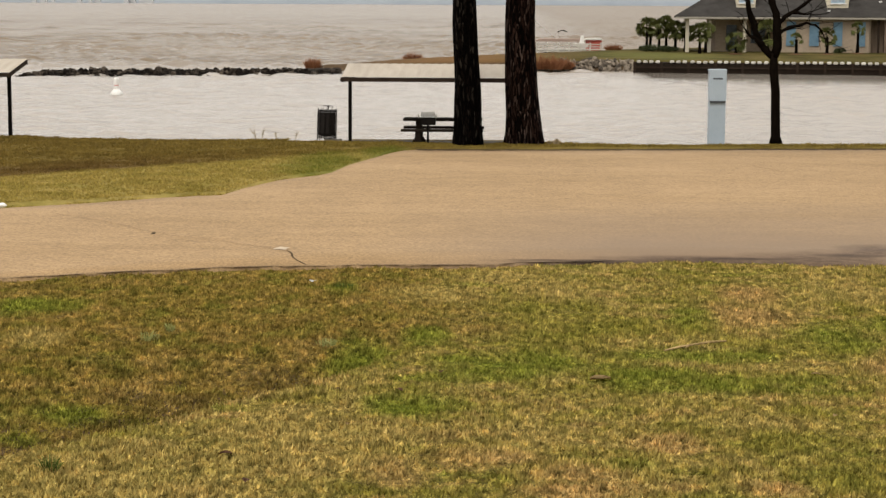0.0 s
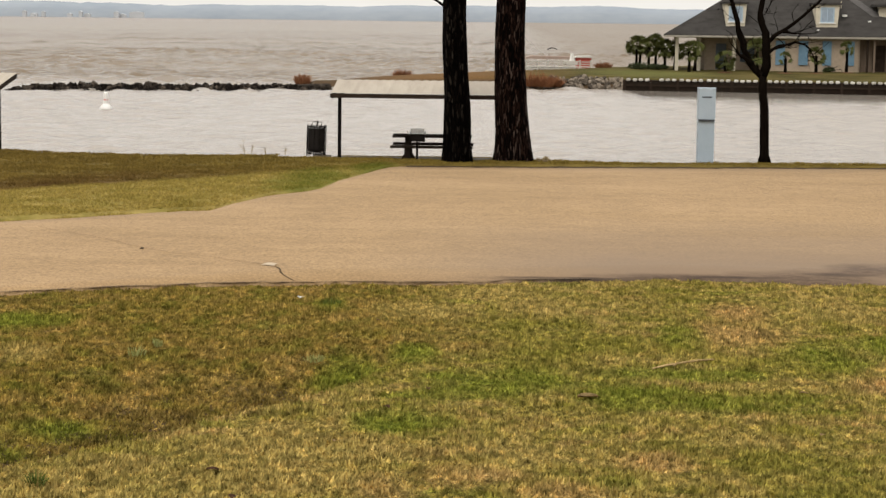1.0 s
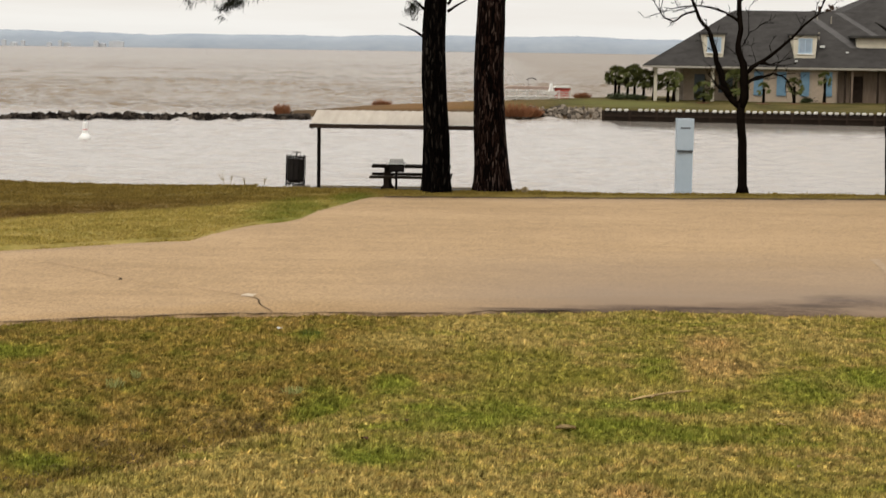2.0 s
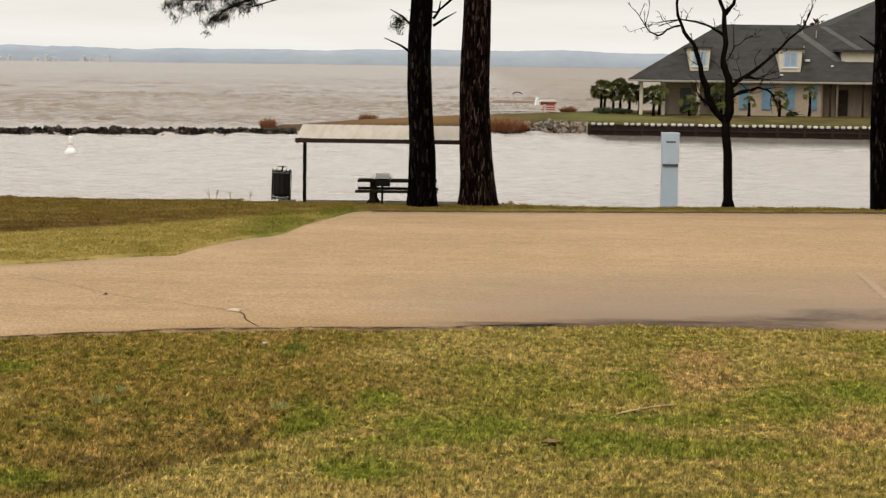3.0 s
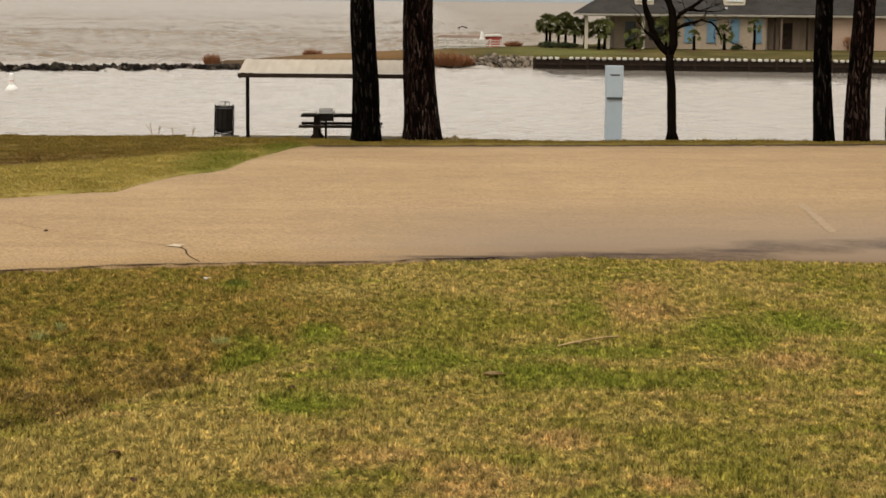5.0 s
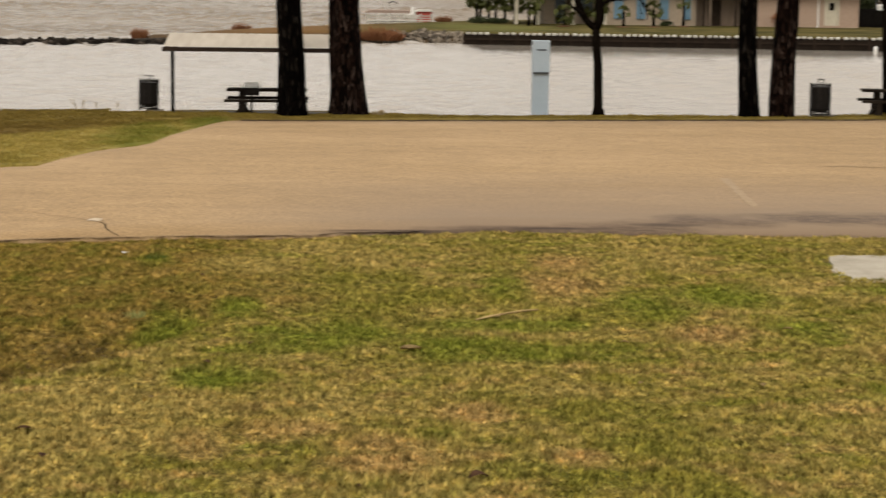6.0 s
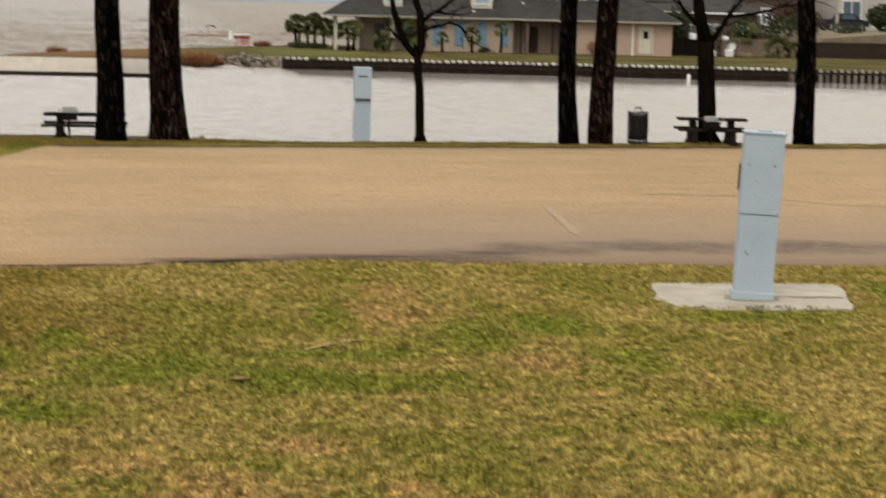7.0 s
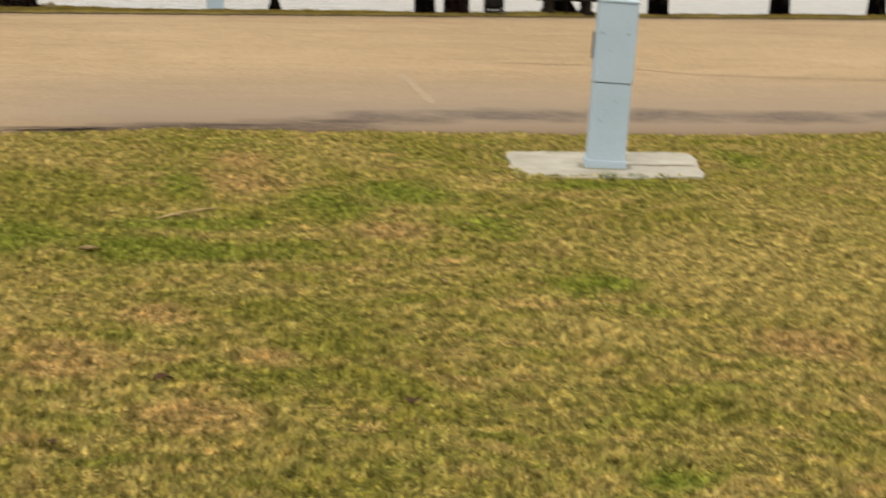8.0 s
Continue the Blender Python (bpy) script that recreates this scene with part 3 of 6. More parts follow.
# ---------------------------------------------------------------- ground, road, water
NEAR_EDGE = [(-40, 9.5), (-12, 23.4), (-7.4, 26.2), (-5.9, 27.0), (-4.3, 27.6), (-2.6, 27.95), (-0.9, 28.15), (0.85, 28.6), (2.6, 29.1), (4.5, 28.85), (7.8, 28.65), (11.5, 28.6), (14.5, 28.9), (40, 30.5)]
FAR_EDGE = [(-40, 14), (-14, 32.2), (-9.85, 35.2), (-8.6, 36.1), (-7.0, 37.5), (-6.0, 38.05), (-5.8, 39.3), (-5.2, 41.5), (-4.3, 42.75), (-4.0, 45.5), (-3.1, 49.7), (-2.7, 50.2), (1.4, 50.65), (10.3, 51.8), (22, 53.5), (30, 54.6), (40, 56)]
SHORE = [(-60, 57), (-20, 54.7), (-14.9, 54.6), (-10, 53.6), (-6.5, 54.0), (-5.4, 55.0), (-5.0, 57.2), (0.2, 57.2), (1.4, 53.6), (3, 53.1), (6, 53.4), (8, 53.9), (9.5, 53.9), (12, 53.8), (14, 54.1), (15.4, 54.7), (18, 54.9), (21.8, 55.2), (24, 56.0), (30, 57.0), (60, 62)]
LIP = [(13.5, -8.0), (15.81, -4.48), (16.23, -4.08), (16.72, -3.68), (17.26, -3.25), (18.09, -2.83), (18.84, -2.24), (19.5, -1.84), (21.0, -1.2), (23, -0.6)]
WALL_LINE = [(8.3, 128.57), (50, 122.5), (130, 111)]
FRONT = [(-14, 128), (-12, 123.6), (2, 130.2), (8.8, 131.6), (9.2, 130.2), (50, 124.2), (130, 113)]
BACK = [(-14, 128.5), (-12, 128), (-8, 137), (-2, 143), (1.5, 147), (4, 151), (8, 158), (12, 165), (20, 172), (30, 176), (34, 190), (46, 215), (60, 300), (130, 420)]
WATER_Z = -0.8


def near_y(x):
    return lerp(NEAR_EDGE, x) + 0.10 * noise.noise((x * 0.9, 0, 0)) + 0.07 * noise.noise((x * 3.1, 5, 0))


def far_y(x):
    return lerp(FAR_EDGE, x) + 0.12 * noise.noise((x * 0.8, 9, 0)) + 0.08 * noise.noise((x * 2.7, 7, 0))


def ground_height(x, y):
    z = 0.03 * noise.noise((x * 0.35, y * 0.35, 0.0)) + 0.012 * noise.noise((x * 1.3, y * 1.3, 3.0))
    if y < 60:
        if y < 10.5:
            z += 2.4 * min(1.0, (10.5 - y) / 9.0) ** 1.5
        swale = lerp(LIP, y) - x
        if swale > 0 and 10 < y < 22:
            z -= 0.48 * math.exp(-swale / 2.2) * min(1.0, swale / 0.28) * min(1.0, (22 - y) / 3.0)
        ne, fe = lerp(NEAR_EDGE, x), lerp(FAR_EDGE, x)
        if ne - 1 < y < fe + 1:
            z = z * 0.2 - 0.06
        if -6.5 < x < 1.5 and y > 52.9:
            z -= 0.2 * min(1.0, y - 52.9)
        s = lerp(SHORE, x)
        if y > s - 0.25:
            z = max(-2.4, z - (y - s + 0.25) * 0.9 - 0.02)
    else:
        z = -2.4
        if x > -13.5:
            f, b = lerp(FRONT, x), lerp(BACK, x)
            inside = min(y - f, b - y)
            if inside > -2:
                top = 0.02 + 0.05 * noise.noise((x * 0.1, y * 0.1, 1.0))
                if x < 9:
                    top = min(0.04, -0.30 + 0.03 * (x + 12))
                z = max(-2.4, min(top, -0.9 + inside * (0.6 if x < 9 else 1.6)))
    return z


def axis(spans):
    out = []
    for a, b, step in spans:
        out += list(np.arange(a, b, step))
    return out + [spans[-1][1]]


gx = axis([(-4500, -300, 600), (-300, -60, 40), (-60, -18, 3), (-18, -8, 0.4), (-8, 0, 0.16), (0, 30, 0.4), (30, 80, 1.5), (80, 300, 20), (300, 4500, 600)])
gy = axis([(-300, -20, 40), (-20, 8, 2), (8, 15, 0.4), (15, 22, 0.2), (22, 34, 0.4), (34, 52, 0.9), (52, 60, 0.3), (60, 116, 8), (116, 135, 0.5), (135, 185, 1.0), (185, 660, 25), (660, 4500, 480)])
gv = [(x, y, ground_height(x, y)) for y in gy for x in gx]
nx = len(gx)
gf = [(j * nx + i, j * nx + i + 1, (j + 1) * nx + i + 1, (j + 1) * nx + i) for j in range(len(gy) - 1) for i in range(nx - 1)]
ground = tagged(raw("ground", gv, gf, M_GROUND, None, True), "patchy winter lawn of straw and green turf by a lake", "ground", "", "structure")

# lake surface: real waves near the shore, flat far out
wx = np.array(axis([(-4500, -400, 820), (-400, -240, 20), (-240, -48, 3.0), (-48, 78, 0.45), (78, 240, 3.0), (240, 400, 20), (400, 4500, 820)]))
wy = np.array(axis([(40, 135, 0.3), (135, 260, 0.6), (260, 700, 2.0), (700, 1000, 30), (1000, 4400, 340)]))
WX, WY = np.meshgrid(wx, wy)
rng = np.random.default_rng(7)
WZ = np.zeros_like(WX)
gust = 0.75 + 0.35 * np.sin(WX * 0.11 + 1.3 * np.sin(WY * 0.05)) * np.sin(WY * 0.083 + 0.7 * np.sin(WX * 0.07 + 2.0))
lake_part = np.clip((WY - 120) / 14, 0, 1)
for k in range(60):
    lam = 1.0 * 4.6 ** rng.uniform(0, 1)
    way = rng.normal(-1.25, 1.1)
    ph = rng.uniform(0, 6.283)
    slope = rng.uniform(0.5, 1.0)
    fade = np.clip(1.5 - np.maximum(0, WY - 220) / (160 * lam / 2.0), 0, 1)
    q = 2 * np.pi / lam
    amp = (0.058 * (1.0 if lam < 2.6 else 0.25) + (0.034 + (0.0 if lam < 2.6 else 0.026)) * lake_part) * slope / q
    wave = np.sin(q * (WX * np.cos(way) + WY * np.sin(way)) + ph + 0.8 * np.sin(WX * 0.21 + ph) + 0.8 * np.sin(WY * 0.17 + 2 * ph))
    WZ += amp * fade * gust * wave
lee = np.where(WX > 6, np.clip((129.8 - 0.1456 * WX - WY - 8.0) * 0.06 + 0.04, 0.03, 1), 1.0)
lee = np.where(WY > 132, 1.0, lee)
WZ *= lee
edge = np.clip((np.minimum(WX + 240, 240 - WX)) / 20, 0, 1) * np.clip((700 - WY) / 60, 0, 1)
WZ = WATER_Z + WZ * edge
wn_x = len(wx)
wv = np.stack([WX.ravel(), WY.ravel(), WZ.ravel()], 1)
ii = (np.arange(len(wy) - 1)[:, None] * wn_x + np.arange(wn_x - 1)[None]).ravel()
quads = np.stack([ii, ii + 1, ii + 1 + wn_x, ii + wn_x], 1).astype(np.int32)
me = bpy.data.meshes.new("water")
me.vertices.add(len(wv))
me.vertices.foreach_set("co", wv.ravel())
me.loops.add(quads.size)
me.loops.foreach_set("vertex_index", quads.ravel())
me.polygons.add(len(quads))
me.polygons.foreach_set("loop_start", np.arange(0, quads.size, 4, dtype=np.int32))
me.polygons.foreach_set("use_smooth", np.ones(len(quads), dtype=bool))
me.update(calc_edges=True)
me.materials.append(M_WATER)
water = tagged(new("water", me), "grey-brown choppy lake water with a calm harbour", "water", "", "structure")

# the parking lane: an uneven-edged slab, dense across its length
rv, rf = [], []
rx = list(np.arange(-34, 40.01, 0.25))
ny = 14
for i, x in enumerate(rx):
    a, b = near_y(x), far_y(x)
    for k in range(ny + 1):
        t = k / ny
        rv.append((x, a + (b - a) * t, 0.004 + 0.03 * math.sin(math.pi * t)))
    rv += [(x, a - 0.02, -0.12), (x, b + 0.02, -0.12)]
st = ny + 3
for i in range(len(rx) - 1):
    for k in range(ny):
        rf.append((i * st + k, (i + 1) * st + k, (i + 1) * st + k + 1, i * st + k + 1))
    rf.append((i * st + ny + 1, (i + 1) * st + ny + 1, (i + 1) * st, i * st))
    rf.append((i * st + ny, (i + 1) * st + ny, (i + 1) * st + ny + 2, i * st + ny + 2))
road = tagged(raw("road", rv, rf, M_ROAD, None, True), "wide tan aggregate asphalt lane with dark silt at its edge", "road", "", "structure")


def road_z(x, y):
    t = min(1.0, max(0.0, (y - near_y(x)) / (far_y(x) - near_y(x))))
    return 0.004 + 0.03 * math.sin(math.pi * t)


def ribbon(name, pts, width, material, z=0.006, label="", wander=0.0):
    bm = B()
    last = None
    fine = []
    for (x0, y0), (x1, y1) in zip(pts, pts[1:]):
        n = max(2, int(math.hypot(x1 - x0, y1 - y0) / 0.12))
        fine += [(x0 + (x1 - x0) * k / n, y0 + (y1 - y0) * k / n) for k in range(n)]
    fine.append(pts[-1])
    for i, (x, y) in enumerate(fine):
        dx, dy = fine[min(i + 1, len(fine) - 1)][0] - fine[max(i - 1, 0)][0], fine[min(i + 1, len(fine) - 1)][1] - fine[max(i - 1, 0)][1]
        d = math.hypot(dx, dy) or 1
        w = width * (0.6 + 0.8 * random.random()) / 2
        o = wander * noise.noise((x * 1.7, y * 1.7, 2.0))
        px, py = -dy / d, dx / d
        pair = [bm.verts.new((x + px * (o + s * w), y + py * (o + s * w), road_z(x, y) + z)) for s in (-1, 1)]
        if last:
            bm.faces.new((last[0], pair[0], pair[1], last[1]))
        last = pair
    return part(name, bm, material, road, label)


ribbon("crack", [(-8.74, 34.48), (-7.0, 32.66), (-6.16, 31.43), (-5.0, 30.6), (-3.7, 29.64)], 0.013, M_CRACK, 0.006, "dark crack across the asphalt", 0.12)
ribbon("crack", [(-3.6, 29.5), (-3.4, 28.68), (-3.14, 27.94)], 0.024, M_SILT, 0.006, "dark crack at the lane's edge", 0.1)
ribbon("crack", [(-6.16, 31.5), (-6.12, 31.25)], 0.06, M_SILT, 0.006, "", 0.02)
ribbon("crack", [(10.2, 39.0), (12.6, 38.6), (14.2, 37.0), (18.0, 36.4), (24, 36.0)], 0.06, M_CRACK, 0.006, "dark crack across the asphalt", 0.2)
ribbon("crack", [(5.9, 46.0), (6.25, 44.6), (6.5, 44.0)], 0.03, M_CRACK, 0.006, "", 0.1)
ribbon("line_marking", [(7.74, 36.4), (7.38, 32.0)], 0.17, M_LINE, 0.006, "worn pale line on the asphalt")
ribbon("edge_silt", [(x, far_y(x) - 0.10) for x in np.arange(-2.6, 36, 0.2)], 0.36, M_SILT, 0.008, "dark silt along the lane's edge", 0.05)
ribbon("edge_silt", [(x, near_y(x) - 0.01) for x in np.arange(-9.0, 1.6, 0.2)], 0.032, M_SILT_D, 0.008, "damp soil along the lane's edge", 0.04)
bm = B()
for k in range(9):
    a = 2 * math.pi * k / 9
    bm.verts.new((-3.72 + 0.17 * math.cos(a) * (0.5 + 0.8 * random.random()) + 0.05 * math.sin(a), 29.68 + 0.24 * math.sin(a) * (0.4 + 0.9 * random.random()), 0.024))
bm.faces.new(bm.verts)
part("patch", bm, M_LINEP, road, "pale chipped patch on the asphalt")

# far wooded shore
hv, hf = [], []
hx = np.linspace(-1500, 1100, 260)
for i, x in enumerate(hx):
    top = 17 + 8 * noise.noise((x * 0.0022, 0, 0)) + 3.5 * noise.noise((x * 0.012, 2, 0)) + 1.6 * noise.noise((x * 0.07, 4, 0))
    top += 9 * math.exp(-((x + 980) / 260) ** 2) - 7 * max(0.0, min(1.0, (x - 150) / 500))
    top += 6.5 * math.exp(-((x + 230) / 190) ** 2) + 3 * math.exp(-(x / 170) ** 2) + 0.9 * noise.noise((x * 0.2, 7, 0))
    hv += [(x, 2500, WATER_Z - 0.5), (x, 2506, WATER_Z + top * 0.55), (x, 2530, WATER_Z + top), (x, 2700, WATER_Z - 1)]
for i in range(len(hx) - 1):
    for k in range(3):
        hf.append((i * 4 + k, (i + 1) * 4 + k, (i + 1) * 4 + k + 1, i * 4 + k + 1))
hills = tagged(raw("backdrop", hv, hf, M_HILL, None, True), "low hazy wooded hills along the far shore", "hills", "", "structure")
random.seed(3)
for k, (x, w, h) in enumerate(((-603, 5, 2), (-592, 4, 5), (-560, 6, 3), (-548, 4, 6), (-541, 8, 3), (-505, 6, 6), (-499, 9, 3), (-482, 19, 6), (-620, 9, 3), (-635, 5, 6))):
    h += 1
    b = thing("far_building", pose(x, 2380 + 9 * k, WATER_Z), "tiny pale building on the far shore", "building", "buildings on the far shore")
    bm = B()
    box(bm, -w / 2, -3, -1, w / 2, 3, h)
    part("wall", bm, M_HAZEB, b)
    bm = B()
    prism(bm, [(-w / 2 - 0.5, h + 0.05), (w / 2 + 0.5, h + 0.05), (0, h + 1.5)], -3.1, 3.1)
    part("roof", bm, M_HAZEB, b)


# ---------------------------------------------------------------- trees by the near shore
def pine(x, y, r, height, lean=(0.0, 0.0), flare=1.3, limbs=(), crown_from=8.5, seed=1, low=(), bark=None):
    random.seed(seed)
    t = thing("pine_tree", pose(x, y, -0.05), "tall old pine with dark furrowed bark at the water", "tree", "pines along the shore")
    # furrowed bark as plates of uneven depth
    sides, rings = 40, 90
    v, fcs = [], []
    for j in range(rings + 1):
        z = height * (j / rings) ** 1.25
        rr = r * (1 - 0.62 * z / height) * (1 + (flare - 1) * math.exp(-z / 0.55))
        for k in range(sides):
            a = 2 * math.pi * k / sides
            g = noise.noise((math.cos(a) * 3.4 * r / 0.4, math.sin(a) * 3.4 * r / 0.4 + seed, z * 0.8))
            g2 = noise.noise((math.cos(a) * 8, math.sin(a) * 8 + seed, z * 2.2))
            q = rr * (1 + 0.07 * g + 0.045 * abs(g2))
            if j < 6:
                q *= 1 + 0.10 * (1 - j / 6) * math.cos(a * 4 + seed)
            v.append((q * math.cos(a) + lean[0] * z + 0.05 * math.sin(z * 0.9 + seed), q * math.sin(a) + lean[1] * z, z))
    for j in range(rings):
        for k in range(sides):
            fcs.append((j * sides + k, j * sides + (k + 1) % sides, (j + 1) * sides + (k + 1) % sides, (j + 1) * sides + k))
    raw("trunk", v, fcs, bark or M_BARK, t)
    clumps = []
    for p in limbs:
        pts = [Vector(q) for q in p]
        bm = B()
        rad = [0.05 * (1 - 0.75 * i / (len(pts) - 1)) for i in range(len(pts))]
        tube(bm, pts, rad, 6)
        part("limb", bm, M_BARK2, t)
    n = 26
    for i in range(n):
        z = crown_from + (height - crown_from) * i / n
        a = random.random() * 6.283
        ln = (1 - 0.6 * i / n) * random.uniform(2.0, 3.6)
        tip = Vector((lean[0] * z + ln * math.cos(a), lean[1] * z + ln * math.sin(a), z + random.uniform(-0.5, 0.7)))
        root = Vector((lean[0] * z, lean[1] * z, z))
        bm = B()
        tube(bm, [root, root.lerp(tip, 0.5) + Vector((0, 0, 0.25)), tip], [0.06, 0.04, 0.015], 5)
        part("limb", bm, M_BARK2, t)
        for k in range(7):
            clumps.append(root.lerp(tip, random.uniform(0.45, 1.05)) + Vector([random.uniform(-0.5, 0.5) for _ in range(3)]))
    clumps += [Vector(c) for c in low]
    v, fcs = [], []
    for c in clumps:
        for k in range(48):
            d = Vector([random.gauss(0, 1) for _ in range(3)]).normalized()
            d.z -= 0.25
            s = d.cross(Vector((0.3, 0.2, 1))).normalized() * 0.011
            o = c + Vector([random.gauss(0, 0.06) for _ in range(3)])
            e = o + d * random.uniform(0.09, 0.19)
            i0 = len(v)
            v += [tuple(o - s), tuple(o + s), tuple(e)]
            fcs.append((i0, i0 + 1, i0 + 2))
    cr = raw("crown", v, fcs, M_NEEDLE, t)
    cr["kind"] = "stuff"
    return t


def spray(root, tip, n, seed, spread=0.3):
    """Places of needle clumps round the end of a drooping limb."""
    random.seed(seed)
    root, tip = Vector(root), Vector(tip)
    return [tuple(root.lerp(tip, random.uniform(0.3, 1.05)) + Vector((random.gauss(0, spread), random.gauss(0, spread), random.gauss(-0.05, spread * 0.7)))) for _ in range(n)]


LOW1 = spray((-4.0, 0, 5.85), (-6.4, -0.3, 5.62), 52, 4, 0.2) + spray((-5.5, 0, 5.5), (-5.95, 0, 5.12), 18, 5, 0.14) + spray((-6.7, 0, 5.75), (-7.1, 0, 5.65), 9, 6, 0.14) + spray((-0.7, -0.2, 5.4), (-0.75, -0.2, 5.1), 9, 7, 0.1)
pine(-1.32, 52.4, 0.385, 17, (-0.004, 0), 1.12,
     limbs=[((-0.2, 0, 7.2), (-2.4, 0, 6.3), (-4.2, 0, 5.75), (-5.0, 0, 5.5)), ((-3.4, 0, 6.1), (-5.4, 0, 5.78), (-7.0, -0.2, 5.7)),
            ((-4.8, 0, 5.8), (-5.5, 0, 5.5), (-5.95, 0, 5.15)), ((-0.3, -0.2, 4.35), (-0.6, -0.25, 4.55), (-1.05, -0.3, 4.75)), ((-0.3, -0.2, 5.1), (-0.55, -0.2, 5.35), (-0.9, -0.2, 5.55)),
            ((0.3, -0.1, 5.1), (0.6, -0.1, 5.3), (0.95, -0.1, 5.5)), ((0.3, 0, 5.3), (0.45, 0, 5.5), (0.5, 0, 5.8))],
     seed=1, low=LOW1)
pine(0.27, 52.9, 0.475, 18, (-0.016, 0), 1.25, limbs=[((-0.4, 0, 6.2), (-1.2, 0, 5.5), (-2.0, 0, 5.55))], seed=2, bark=M_BARK_R)
pine(11.92, 53.5, 0.285, 16, (-0.035, 0), 1.12, limbs=[((-0.2, 0, 4.6), (-0.5, 0, 4.8), (-0.8, 0, 5.0)), ((0.2, 0, 5.6), (1.0, 0, 5.9), (2.0, 0, 6.3))], seed=3)
pine(12.96, 53.75, 0.36, 17, (0.0, 0), 1.15, seed=4, bark=M_BARK_R)
pine(19.55, 54.7, 0.315, 16, (-0.045, 0), 1.12, seed=5)
pine(24.0, 55.9, 0.30, 16, (0.0, 0), 1.12, seed=6)
pine(27.6, 56.5, 0.28, 15, (0.0, 0), 1.12, seed=7)


def grow(bm, start, direction, length, radius, depth, pull=0.0):
    """A crooked bare branch with twigs."""
    pts, rad = [Vector(start)], [radius]
    d = Vector(direction).normalized()
    n = max(4, int(length / 0.16))
    for i in range(n):
        d = (d + Vector((random.gauss(0, 0.16), random.gauss(0, 0.16), random.gauss(0, 0.14) + pull))).normalized()
        pts.append(pts[-1] + d * length / n)
        rad.append(radius * (1 - 0.85 * (i + 1) / n) + 0.003)
        if depth and i > 0 and random.random() < 0.55:
            side = Vector((random.gauss(0, 1), random.gauss(0, 1), random.gauss(0.2, 0.6)))
            grow(bm, pts[-1], d * 0.6 + side * 0.7, length * random.uniform(0.25, 0.55), max(0.006, rad[-1] * 0.55), depth - 1, pull)
    tube(bm, pts, rad, 5 if radius < 0.03 else 7)


def bare_tree(x, y, r, trunk, limbs, seed, label, wispy=False):
    random.seed(seed)
    t = thing("bare_tree", pose(x, y, -0.04), label, "tree", "bare trees along the shore")
    bm = B()
    n = len(trunk)
    rad = [r * (1.45 if i == 0 else 1 - 0.25 * i / n) for i in range(n)]
    tube(bm, trunk, rad, 18, 0.10)
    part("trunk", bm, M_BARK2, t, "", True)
    for pts, r0 in limbs:
        bm = B()
        pv = [Vector(p) for p in pts]
        if wispy:
            bent = [pv[0]]
            for a, b in zip(pv, pv[1:]):
                kink = 0.10 * (b - a).length
                bent += [a.lerp(b, 0.5) + Vector((random.uniform(-kink, kink), 0, random.uniform(-kink, kink))), b]
            pv = bent
        tube(bm, pv, [r0 * (1 - 0.68 * i / (len(pv) - 1)) * random.uniform(0.9, 1.12) for i in range(len(pv))], 9, 0.2)
        for a, b in zip(pv[1:], pv[2:] + [pv[-1] + (pv[-1] - pv[-2])]):
            for _ in range(random.choice((0, 1, 1)) if wispy else 2):
                side = (b - a).normalized() * 0.7 + Vector((random.gauss(0, 0.6), random.gauss(0, 0.6), random.gauss(0.25, 0.5)))
                grow(bm, a.lerp(b, random.random() * 0.6), side, random.uniform(0.25, 0.8) if wispy else random.uniform(0.45, 1.15), 0.012 if wispy else r0 * 0.26, 2)
        if len(pv) > 4:
            grow(bm, pv[-1], pv[-1] - pv[-2], (0.5 if wispy else 1.1) if pv[-1].z > pv[-2].z else 0.25, r0 * 0.30, 2)
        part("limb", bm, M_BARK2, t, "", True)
    return t


